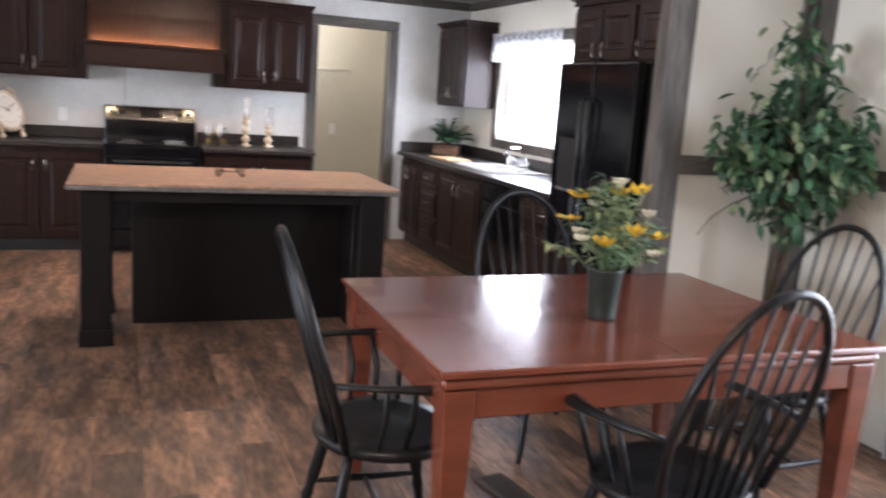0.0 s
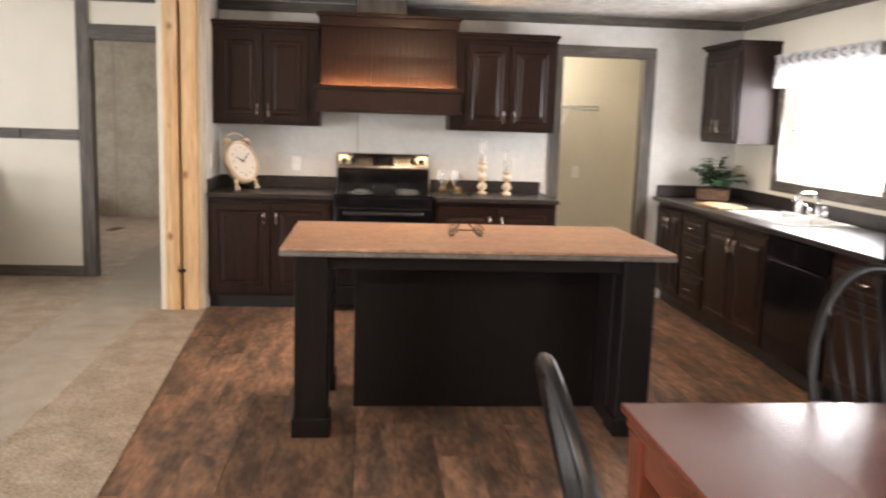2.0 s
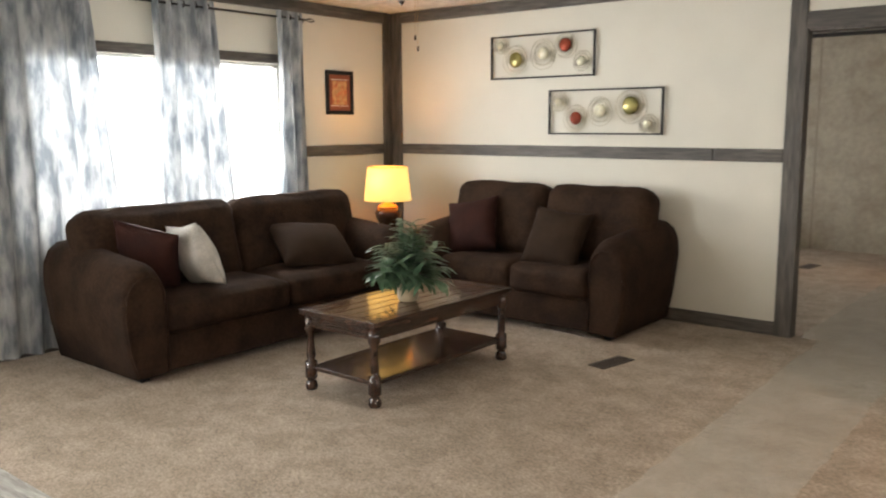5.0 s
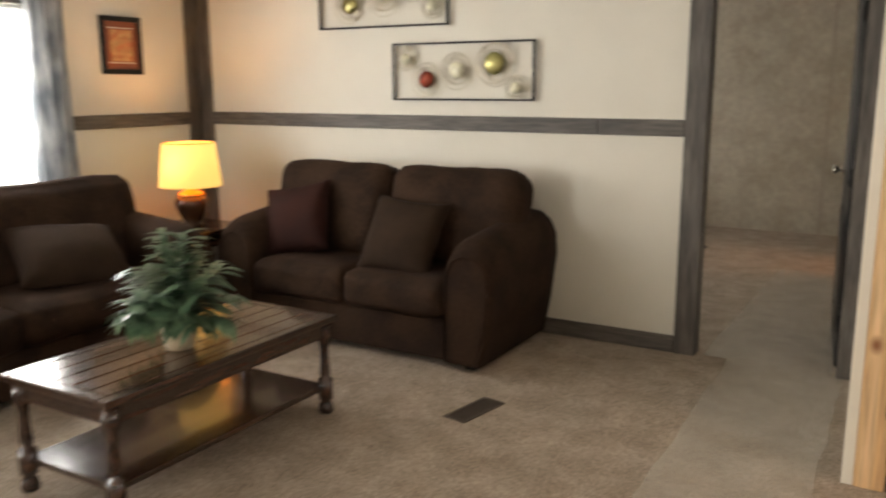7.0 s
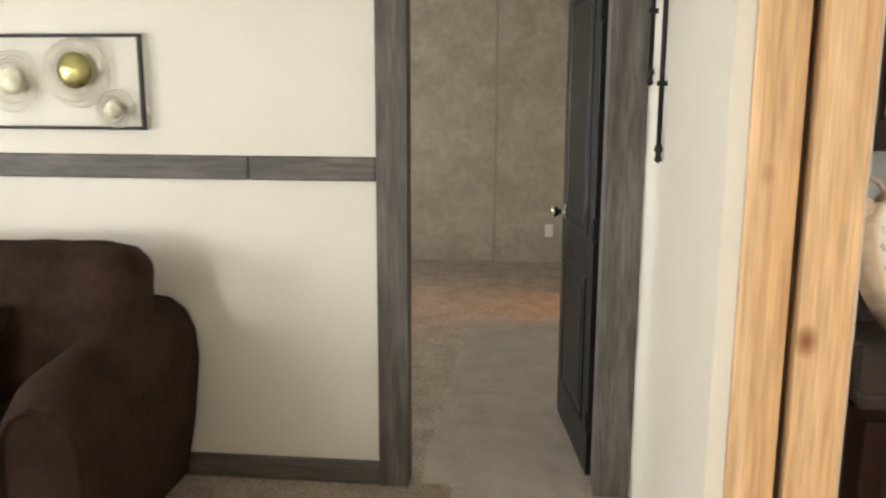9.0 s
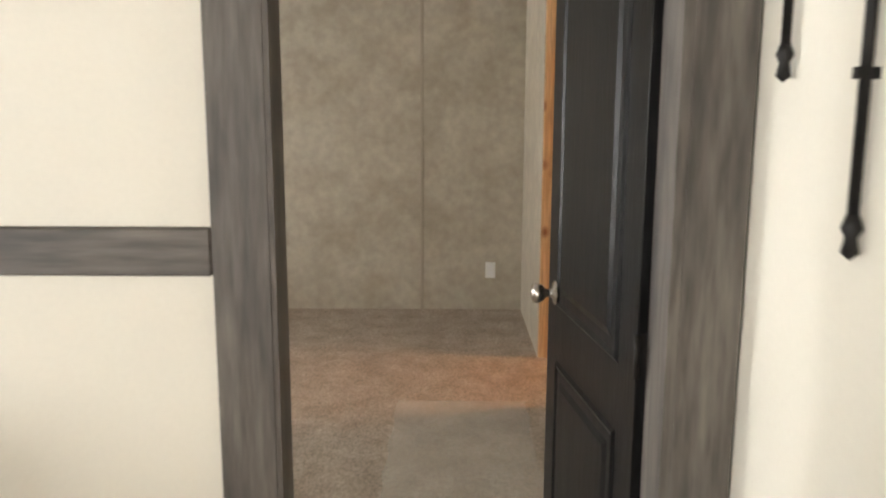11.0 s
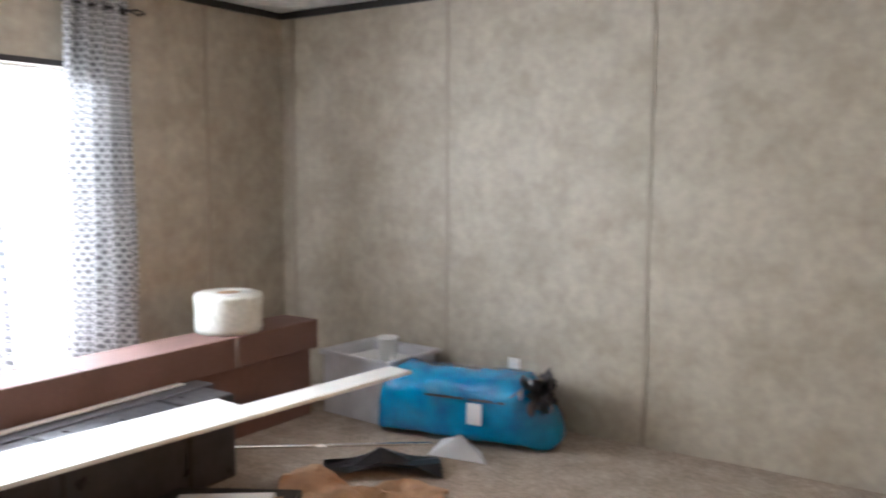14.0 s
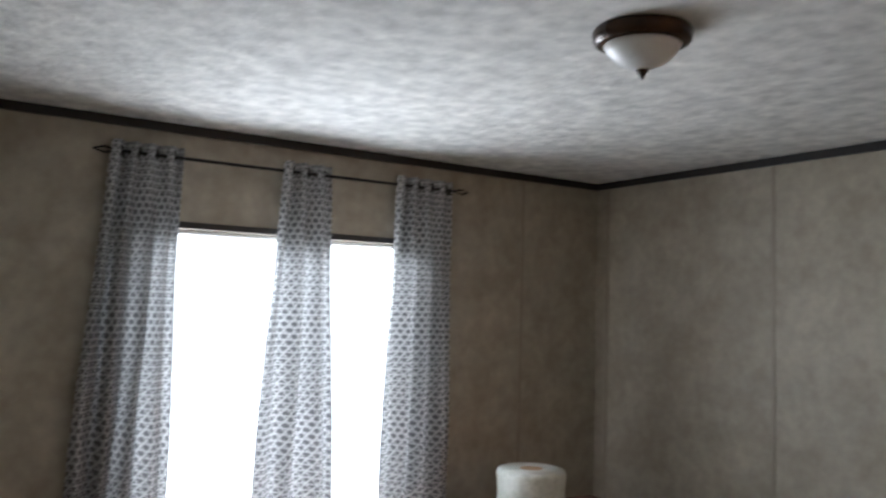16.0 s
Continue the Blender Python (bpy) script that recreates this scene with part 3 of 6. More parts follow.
# ---- windows ----
def window(name, x, face, hole, casing, label, cas=0.07, blinds=0, header=0.0):
    """A window in a wall along y. face: +1 if the room lies towards +x."""
    y0, y1, z0, z1 = hole
    w = thing(name, label, "window", pose(x, 0, 0), kind="structure")
    d = -0.14 * face
    fr = bmesh.new()
    xo, xi = sorted((d, d + 0.06 * face))
    for a, b, c, e in ((y0, y1, z0, z0 + 0.02), (y0, y1, z1 - 0.02, z1), (y0, y0 + 0.02, z0 + 0.02, z1 - 0.02), (y1 - 0.02, y1, z0 + 0.02, z1 - 0.02)):
        box(fr, xo, xi, a, b, c, e, 0.004, 1)
    part("window_frame", fr, M_WHITEPLASTIC, w, "white vinyl window frame")
    g = part("pane", boxes((d + 0.028 * face, d + 0.032 * face, y0 + 0.02, y1 - 0.02, z0 + 0.02, z1 - 0.02)), M_GLASS, w)
    g.visible_shadow = False
    xa, xb = sorted((0.0, 0.018 * face))
    if casing:
        part("casing_top", boxes((xa, xb, y0 - cas, y1 + cas, z1, z1 + cas + header), bevel=0.003), casing, w)
        part("casing_sill", boxes((xa, xb, y0 - cas, y1 + cas, z0 - cas, z0), bevel=0.003), casing, w)
        part("casing_side", boxes((xa, xb, y0 - cas, y0, z0, z1), bevel=0.003), casing, w)
        part("casing_side", boxes((xa, xb, y1, y1 + cas, z0, z1), bevel=0.003), casing, w)
    sl = None
    for k in range(blinds):
        z = z0 + 0.03 + (z1 - z0 - 0.06) * k / max(1, blinds - 1)
        if sl is None:
            bm = boxes((-0.011, 0.011, y0 + 0.02, y1 - 0.02, -0.0006, 0.0006))
            sl = mesh_of("slat", bm, M_BLIND)
        ob = new("slat", sl)
        ob.parent = w
        ob.matrix_basis = pose(-0.05 * face, 0, z, 0, 12 * face, 0)
    return w


window("window_1", XW, 1, LW, M_TRIM_H, "bright living-room window with raised white blind", 0.07, 22)
window("window_2", XW, 1, FW, M_TRIM_H, "assumed front window, out of view, for added daylight", 0.07)
window("window_3", XW, 1, BW, None, "bright bedroom window behind patterned curtains", 0.03)
part("header_bar", boxes((0, 0.015, BW[0], BW[1], BW[3], BW[3] + 0.03)), M_BLACKTRIM, bpy.data.objects["window_3"])
window("window_4", XE, -1, KW, M_TRIM_H, "bright kitchen window in grey-brown casing with a white blind", 0.08, 26)
window("window_5", XE, -1, DW, M_TRIM_H, "tall bright dining window", 0.07)
for nm, x in (("backdrop_west", XW - 0.8), ("backdrop_east", XE + 0.8)):
    structure(nm, boxes((x - 0.005, x + 0.005, -4.0, 15.0, -0.6, 3.6)), M_GLOWSKY, "blank white overcast daylight outside the windows", "backdrop")


def curtain(name, x, y0, y1, yb0, yb1, z0, z1, folds, mat, label, group, face=1, depth=0.035):
    """A hanging panel with folds, gathered on a rod; y0..y1 at the top, yb0..yb1 at the hem."""
    bm = bmesh.new()
    uvl = bm.loops.layers.uv.new("UVMap")
    nu, nv = folds * 10, 16
    rnd = random.Random(int(y0 * 100))
    ph = [rnd.uniform(-0.5, 0.5) for _ in range(folds + 1)]
    grid = []
    for j in range(nv + 1):
        v = j / nv
        row = []
        for i in range(nu + 1):
            u = i / nu
            a, b = y0 + (yb0 - y0) * v ** 0.8, y1 + (yb1 - y1) * v ** 0.8
            wob = math.sin(2 * math.pi * folds * u + ph[int(u * folds)] * v * 1.2) + 0.3 * math.sin(5.1 * u * folds + 3 * v)
            row.append(bm.verts.new((face * depth * wob * (0.7 + 0.5 * v), a + (b - a) * u + 0.008 * math.sin(7 * v + 9 * u), z1 + (z0 - z1) * v)))
        grid.append(row)
    width = abs(y1 - y0) * 1.9
    for j in range(nv):
        for i in range(nu):
            fc = bm.faces.new((grid[j][i], grid[j][i + 1], grid[j + 1][i + 1], grid[j + 1][i]))
            fc.smooth = True
            for lp, (a, b) in zip(fc.loops, ((i, j), (i + 1, j), (i + 1, j + 1), (i, j + 1))):
                lp[uvl].uv = (width * a / nu, (z1 - z0) * (1 - b / nv))
    c = thing(name, label, "curtain", pose(x, 0, 0), group)
    part("cloth_panel", bm, mat, c)
    for k in range(folds):
        y = y0 + (y1 - y0) * (k + 0.5) / folds
        bm = bmesh.new()
        ring = [(0.022 * math.cos(t * math.pi / 5), y, z1 - 0.045 + 0.022 * math.sin(t * math.pi / 5)) for t in range(10)]
        tube(bm, ring, 0.005, 6, True)
        part("grommet", bm, M_IRON, c)
    return c


def rod(name, x, y0, y1, z, label):
    r = thing(name, label, "curtain rod", pose(x, 0, z))
    bm = bmesh.new()
    tube(bm, [(0, y0 + 0.09, 0), (0, y1 - 0.09, 0)], 0.008, 8)
    part("rod", bm, M_IRON, r)
    for y, s in ((y0, 1), (y1, -1)):
        bm = bmesh.new()
        for k in range(4):
            a = k * math.pi / 2 + 0.4
            tube(bm, [(0.0, y + s * 0.1, 0), (0.02 * math.cos(a), y + s * 0.05, 0.02 * math.sin(a)), (0, y, 0)], 0.003, 5)
        part("finial", bm, M_IRON, r, "open iron leaf finial")
        part("bracket", boxes((XW - x, 0.006, y + s * 0.13 - 0.006, y + s * 0.13 + 0.006, -0.025, 0.008) if x < 0 else (0, XE - x, y - 0.006, y + 0.006, -0.02, 0)), M_IRON, r)
    return r


rod("curtain_rod", -5.0, 10.19, 12.24, 2.26, "black iron curtain rod over the bedroom window")
G = "bedroom curtain panels"
curtain("curtain", -5.0, 10.27, 10.59, 10.14, 10.59, 0.42, 2.31, 4, M_CURT_BED, "grey lattice-print grommet curtain drawn to the window's side", G, 1, 0.04)
curtain("curtain", -5.0, 11.10, 11.36, 10.98, 11.44, 0.42, 2.31, 3, M_CURT_BED, "grey lattice-print grommet curtain hung mid-window", G, 1, 0.04)
curtain("curtain", -5.0, 11.76, 12.12, 11.68, 12.16, 0.42, 2.31, 4, M_CURT_BED, "grey lattice-print grommet curtain by the corner", G, 1, 0.04)
rod("curtain_rod", -5.0, 5.05, 7.98, 2.28, "black iron curtain rod over the living window")
G = "living-room curtain panels"
curtain("curtain", -5.0, 5.3, 6.05, 5.2, 6.25, 0.04, 2.33, 6, M_CURT_LIV, "grey marbled curtain, sheer in the daylight", G)
curtain("curtain", -5.0, 6.5, 7.0, 6.5, 7.17, 0.04, 2.33, 5, M_CURT_LIV, "grey marbled curtain hanging mid-window behind the sofa", G)
curtain("curtain", -5.0, 7.58, 7.84, 7.58, 7.88, 0.04, 2.33, 3, M_CURT_LIV, "narrow gathered grey curtain beside the framed print", G)
curtain("curtain", 3.86, 2.75, 3.12, 2.75, 3.12, 0.04, 2.2, 4, M_CURT_LIV, "pale sheer curtain at the dining window", "dining curtain", -1)
curtain("window_valance", 3.87, 6.36, 7.68, 6.36, 7.68, 1.76, 2.0, 12, M_VALANCE, "white and grey print valance over the kitchen window", "kitchen valance", -1, 0.016)
rod("curtain_rod", 3.86, 1.0, 3.2, 2.16, "black rod over the dining window")


# ---- floor pieces ----
def register(name, x, y, rz, label):
    v = thing(name, label, "floor vent", pose(x, y, 0.006, 0, 0, rz))
    part("frame", boxes((-0.15, 0.15, -0.06, -0.045, 0, 0.006), (-0.15, 0.15, 0.045, 0.06, 0, 0.006), (-0.15, -0.135, -0.045, 0.045, 0, 0.006), (0.135, 0.15, -0.045, 0.045, 0, 0.006)), M_VENT, v)
    # flat black plate in place of the shaded duct below the louvres
    part("well", boxes((-0.135, 0.135, -0.045, 0.045, 0, 0.001)), M_INK, v)
    me = mesh_of("louvre", boxes((-0.004, 0.004, -0.044, 0.044, 0.001, 0.005)), M_VENT)
    for k in range(16):
        o = new("louvre", me)
        o.parent = v
        o.location = (-0.125 + k * 0.0167, 0, 0)
    return v


register("floor_vent", -2.13, 7.705, 80, "brown metal floor register in the living carpet")
register("floor_vent", -2.195, 12.06, 84, "brown metal floor register in the bedroom carpet")
register("floor_vent", -2.0, 4.8, 90, "dark metal floor register by the entry")
register("floor_vent", 2.12, 3.2, 100, "dark metal register under the dining table")
structure("floor_entry", boxes((XW, -1.2, 0.6, 4.66, 0.002, 0.010)), M_ENTRY, "whitewashed plank vinyl at the entry", "floor")


def film(name, x0, x1, y0, y1, label, lean=0.0):
    bm, rnd = bmesh.new(), random.Random(5)
    nx, ny = 10, int((y1 - y0) / 0.09)
    g = [[bm.verts.new((x0 + (x1 - x0) * i / nx + lean * j / ny + rnd.uniform(-0.01, 0.01), y0 + (y1 - y0) * j / ny, 0.010 + 0.004 * rnd.random() ** 2)) for i in range(nx + 1)] for j in range(ny + 1)]
    for j in range(ny):
        for i in range(nx):
            bm.faces.new((g[j][i], g[j][i + 1], g[j + 1][i + 1], g[j + 1][i])).smooth = True
    return solid(name, bm, M_FILM, label, "carpet film")


film("carpet_film", -1.22, -0.66, 4.72, 9.0, "clear plastic film stuck on the carpet path", -0.06)
film("carpet_film", -1.42, -0.78, 9.0, 11.5, "wrinkled clear plastic film leading into the bedroom", 0.02)

# ---- the bedroom door ----
door = thing("door_1", "open black-brown panel door with a nickel knob", "door", pose(-0.757, 9.125, 0, 0, 0, 97.5), kind="structure")


def panel_slab(x0, x1, y0, y1, z0, z1, panels, sides=(1, -1), rim=0.03, deep=0.008):
    """A slab with raised fields sunk into its faces; the faces look along y."""
    bm = box(bmesh.new(), x0, x1, y0, y1, z0, z1, 0.002, 1)
    for a, b, c, d in panels:
        for s in sides:
            y = y1 if s > 0 else y0
            vs = [[bm.verts.new((p, y + s * o, q)) for p, q in ((a + w, c + w), (b - w, c + w), (b - w, d - w), (a + w, d - w))]
                  for w, o in ((0, 0.0005), (rim * 0.3, deep * 0.9), (rim * 0.7, deep * 0.3), (rim * 1.5, deep * 0.35), (rim * 2.1, deep))]
            for r, q in zip(vs, vs[1:]):
                for k in range(4):
                    bm.faces.new((r[k], r[(k + 1) % 4], q[(k + 1) % 4], q[k]))
            bm.faces.new(vs[-1])
    return bm


part("slab", panel_slab(0, 0.70, -0.018, 0.018, 0.02, 2.02, [(0.105, 0.595, 0.2, 0.8), (0.105, 0.595, 0.95, 1.9)]), M_DOOR, door)
for s in (1, -1):
    bm = lathe(bmesh.new(), [(0.0, 0.0), (0.033, 0.0), (0.033, 0.006), (0.012, 0.012), (0.011, 0.03), (0.022, 0.04), (0.028, 0.055), (0.024, 0.066), (0.0, 0.07)], 20)
    bmesh.ops.rotate(bm, verts=bm.verts, matrix=Matrix.Rotation(radians(-90 * s), 3, "X"))
    bmesh.ops.translate(bm, verts=bm.verts, vec=(0.615, s * 0.018, 0.985))
    part("door_knob", bm, M_NICKEL, door, "satin nickel knob")
for z in (0.25, 1.0, 1.8):
    bm = tube(bmesh.new(), [(-0.006, 0.02, z - 0.045), (-0.006, 0.02, z + 0.045)], 0.007, 8)
    box(bm, -0.0045, -0.001, -0.012, 0.016, z - 0.045, z + 0.045)
    part("hinge", bm, M_IRON, door)


def plate(name, m, label, slots=True):
    p = thing(name, label, "outlet", m)
    part("cover", box(bmesh.new(), -0.035, 0.035, -0.006, 0, -0.057, 0.057, 0.003, 2), M_WHITEPLASTIC, p)
    for z in (-0.022, 0.022):
        part("socket", box(bmesh.new(), -0.016, 0.016, -0.008, -0.004, z - 0.014, z + 0.014, 0.003, 1), M_PAPER, p)
    return p


plate("wall_outlet", pose(-0.842, YB, 0.295), "white outlet plate low on the beige wall")
plate("wall_outlet", pose(-3.312, YB, 0.312), "white outlet plate behind the blue bag")
plate("wall_outlet", pose(0.30, YK, 1.07), "white outlet plate on the backsplash by the range")
plate("wall_outlet", pose(1.82, YK, 1.03), "white outlet plate behind the candle holders")
plate("wall_outlet", pose(2.87, YK + 1.1, 1.0), "white switch plate on the pantry wall")
plate("wall_outlet", pose(XM0, 8.11, 0.32, 0, 0, -90), "white outlet plate on the short wall")
plate("wall_outlet", pose(XM1, 8.02, 1.1, 0, 0, 90), "white switch plate beside the counter")


# ---- kitchen ----
def move(bm, m):
    bmesh.ops.transform(bm, matrix=m, verts=bm.verts)
    return bm


def pull(x, z, upright=True, size=0.1):
    """A bowed bar pull on a front at y = 0."""
    h = size / 2
    if upright:
        pts = [(x, 0, z - h), (x, -0.018, z - h * 0.9), (x, -0.028, z - h * 0.4), (x, -0.028, z + h * 0.4), (x, -0.018, z + h * 0.9), (x, 0, z + h)]
    else:
        pts = [(x - h, 0, z), (x - h * 0.9, -0.018, z), (x - h * 0.4, -0.028, z), (x + h * 0.4, -0.028, z), (x + h * 0.9, -0.018, z), (x + h, 0, z)]
    return tube(bmesh.new(), pts, 0.006, 8)


def cabinet(name, label, m, w, d, z0, z1, doors=(), drawers=(), toe=0.0, group="", crown=0.0):
    """A unit with its front at y = 0 and its back at y = d. doors: (x0, x1, z0, z1, handle x, handle z)."""
    c = thing(name, label, "cabinet", m, group)
    part("body", box(bmesh.new(), 0, w, 0.02, d, z0 + toe, z1, 0.003, 1), M_CAB, c)
    if toe:
        part("toe_kick", boxes((0.0, w, 0.08, d - 0.01, z0, z0 + toe)), M_BLACKPLASTIC, c)
    if crown:
        bm = boxes((-0.0, w, -0.005, d, z1, z1 + crown * 0.5), (-0.012, w + 0.012, -0.025, d, z1 + crown * 0.5, z1 + crown), bevel=0.004)
        part("crown", bm, M_CAB, c)
    for a, b, e, f, hx, hz in doors:
        dr = part("door", panel_slab(a, b, -0.002, 0.019, e, f, [(a + 0.045, b - 0.045, e + 0.05, f - 0.05)], (-1,), 0.022, 0.009), M_CAB, c)
        part("handle", move(pull(hx, hz), Matrix.Translation((0, -0.002, 0))), M_NICKEL, dr, "satin nickel bar pull")
    for a, b, e, f in drawers:
        dr = part("drawer", panel_slab(a, b, -0.002, 0.019, e, f, [(a + 0.03, b - 0.03, e + 0.03, f - 0.03)], (-1,), 0.016, 0.008), M_CAB, c)
        part("handle", move(pull((a + b) / 2, (e + f) / 2, False), Matrix.Translation((0, -0.002, 0))), M_NICKEL, dr, "satin nickel bar pull")
    return c


GB, GU = "base cabinets", "wall cabinets"
yf = 7.83
cabinet("base_cabinet", "espresso base cabinet with two raised-panel doors under the clock", pose(-0.298, yf, 0), 0.925, YK - yf - 0.004, 0, 0.838,
        [(0.03, 0.455, 0.13, 0.8, 0.415, 0.69), (0.465, 0.895, 0.13, 0.8, 0.505, 0.69)], toe=0.1, group=GB)
cabinet("base_cabinet", "espresso base cabinet with two raised-panel doors by the pantry", pose(1.392, yf, 0), 0.92, YK - yf - 0.004, 0, 0.838,
        [(0.03, 0.455, 0.13, 0.8, 0.415, 0.69), (0.465, 0.89, 0.13, 0.8, 0.505, 0.69)], toe=0.1, group=GB)
yu = 8.09
cabinet("wall_cabinet", "espresso wall cabinet with two raised-panel doors above the clock", pose(-0.298, yu, 0), 0.80, YK - yu - 0.004, 1.375, 2.09,
        [(0.05, 0.37, 1.4, 2.05, 0.335, 1.49), (0.385, 0.71, 1.4, 2.05, 0.42, 1.49)], group=GU, crown=0.05)
cabinet("wall_cabinet", "espresso wall cabinet with two raised-panel doors by the pantry", pose(1.5, yu, 0), 0.83, YK - yu - 0.004, 1.375, 2.07,
        [(0.12, 0.455, 1.4, 2.03, 0.42, 1.49), (0.465, 0.80, 1.4, 2.03, 0.505, 1.49)], group=GU, crown=0.05)


def worktop(name, label, items, lips, m=None):
    w = thing(name, label, "worktop", m)
    bm = bmesh.new()
    for it in items:
        box(bm, *it, 0.008, 2)
    part("slab", bm, M_COUNTER, w)
    for it in lips:
        part("upstand", box(bmesh.new(), *it, 0.004, 1), M_COUNTER, w)
    return w


worktop("worktop", "dark speckled laminate worktop with low upstand under the clock", [(-0.298, 0.632, 7.795, YK - 0.004, 0.84, 0.875)],
        [(-0.298, 0.632, YK - 0.03, YK - 0.005, 0.876, 0.97), (-0.298, -0.278, 7.85, YK - 0.032, 0.876, 0.97)])
worktop("worktop", "dark speckled laminate worktop carrying candle holders", [(1.388, 2.335, 7.795, YK - 0.004, 0.84, 0.875)], [(1.388, 2.30, YK - 0.03, YK - 0.005, 0.876, 0.97)])

# range
rg = thing("range", "black electric range with a steel control panel", "range", pose(0.630, 7.79, 0))
part("body", box(bmesh.new(), 0, 0.742, 0.03, 0.615, 0.03, 0.87, 0.006, 2), M_BLACKGLOSS, rg)
part("cooktop", box(bmesh.new(), -0.003, 0.745, -0.01, 0.55, 0.871, 0.889, 0.006, 2), M_BLACKGLOSS, rg, "black glass cooktop")
od = part("oven_door", box(bmesh.new(), 0.01, 0.732, -0.005, 0.028, 0.2, 0.79, 0.008, 2), M_BLACKGLOSS, rg)
part("handle", tube(bmesh.new(), [(0.08, -0.005, 0.75), (0.08, -0.045, 0.75), (0.66, -0.045, 0.75), (0.66, -0.005, 0.75)], 0.011, 8), M_BLACKPLASTIC, od, "black bar handle")
part("drawer", box(bmesh.new(), 0.01, 0.732, -0.003, 0.028, 0.04, 0.19, 0.006, 2), M_BLACKGLOSS, rg)
part("front_rail", box(bmesh.new(), 0.0, 0.742, -0.006, 0.028, 0.8, 0.868, 0.006, 2), M_BLACKGLOSS, rg)
part("backguard", box(bmesh.new(), 0.0, 0.742, 0.551, 0.61, 0.872, 1.05, 0.008, 2), M_BLACKGLOSS, rg)
LEAN = Matrix(((1, 0, 0, 0), (0, 1, 0.42, -0.4414), (0, 0, 1, 0), (0, 0, 0, 1)))
cp = part("control_panel", move(box(bmesh.new(), 0.0, 0.742, 0.545, 0.575, 1.051, 1.17, 0.010, 3), LEAN), M_PANELSTEEL, rg, "brushed steel control panel")
part("display", move(box(bmesh.new(), 0.285, 0.455, 0.5415, 0.547, 1.075, 1.15, 0.002, 1), LEAN), M_BLACKGLOSS, cp)
for x in (0.06, 0.13, 0.61, 0.68):
    bm = lathe(bmesh.new(), [(0, 0), (0.024, 0.0), (0.022, 0.014), (0.012, 0.018), (0.011, 0.026), (0, 0.027)], 16)
    part("knob", move(bm, LEAN @ Matrix.Translation((x, 0.5455, 1.11)) @ Matrix.Rotation(radians(90), 4, "X")), M_BLACKPLASTIC, cp)
for x, y, r in ((0.19, 0.14, 0.1), (0.55, 0.14, 0.085), (0.19, 0.4, 0.075), (0.55, 0.4, 0.1)):
    bm = bmesh.new()
    for q in (r, r * 0.6):
        tube(bm, [(x + q * math.cos(k * 0.2618), y + q * math.sin(k * 0.2618), 0.889) for k in range(24)], 0.0012, 4, True)
    part("burner_ring", bm, M_STEEL, rg)

# range hood
hd = thing("range_hood", "espresso wood range hood with a beaded tapered front, warmly lit", "range hood", pose(0.482, 0, 0.012))
W = 1.085
part("apron", box(bmesh.new(), 0.012, W - 0.012, 7.86, YK - 0.003, 1.49, 1.655, 0.004, 1), M_CAB, hd)
part("lower_moulding", boxes((0.0, W, 7.84, YK - 0.003, 1.475, 1.492), (0.006, W - 0.006, 7.85, YK - 0.003, 1.492, 1.5), bevel=0.003), M_CAB, hd)
part("ledge", boxes((-0.004, W + 0.004, 7.835, 7.875, 1.64, 1.67), (-0.004, 0.03, 7.875, YK - 0.003, 1.64, 1.67), (W - 0.03, W + 0.004, 7.875, YK - 0.003, 1.64, 1.67), bevel=0.004), M_CAB, hd)
n = 22
for k in range(n):
    a, b = 0.045 + (W - 0.09) * k / n, 0.045 + (W - 0.09) * (k + 1) / n
    bm = bmesh.new()
    prof = [(a + 0.0004, 0.0016), (a + 0.004, 0.0), (b - 0.004, 0.0), (b - 0.0004, 0.0016)]
    cs = []
    for z, y in ((1.655, 7.945), (1.75, 7.975), (1.9, 8.01), (2.11, 8.04)):
        cs.append([bm.verts.new((x, y + o, z)) for x, o in prof] + [bm.verts.new((prof[-1][0], y + 0.02, z)), bm.verts.new((prof[0][0], y + 0.02, z))])
    for p, q in zip(cs, cs[1:]):
        for i in range(6):
            bm.faces.new((p[i], p[(i + 1) % 6], q[(i + 1) % 6], q[i]))
    part("bead_board", bm, M_CAB, hd)
for x0, x1 in ((0.03, 0.045), (W - 0.045, W - 0.03)):
    bm = bmesh.new()
    fr = [(7.943, 1.655), (7.973, 1.75), (8.008, 1.9), (8.038, 2.11), (YK - 0.003, 2.11), (YK - 0.003, 1.655)]
    A, B = [bm.verts.new((x0, y, z)) for y, z in fr], [bm.verts.new((x1, y, z)) for y, z in fr]
    bm.faces.new(A)
    bm.faces.new(B[::-1])
    for i in range(6):
        bm.faces.new((A[i], A[(i + 1) % 6], B[(i + 1) % 6], B[i]))
    part("side_panel", bm, M_CAB, hd)
part("top_box", boxes((0.02, W - 0.02, 8.0, YK - 0.003, 2.11, 2.18), (0.0, W, 7.975, YK - 0.003, 2.18, 2.205), bevel=0.004), M_CAB, hd)
part("duct_cover", box(bmesh.new(), 0.29, 0.67, 8.1, YK - 0.035, 2.206, 2.322, 0.003, 1), M_TRIM, hd, "grey duct cover reaching the ceiling")

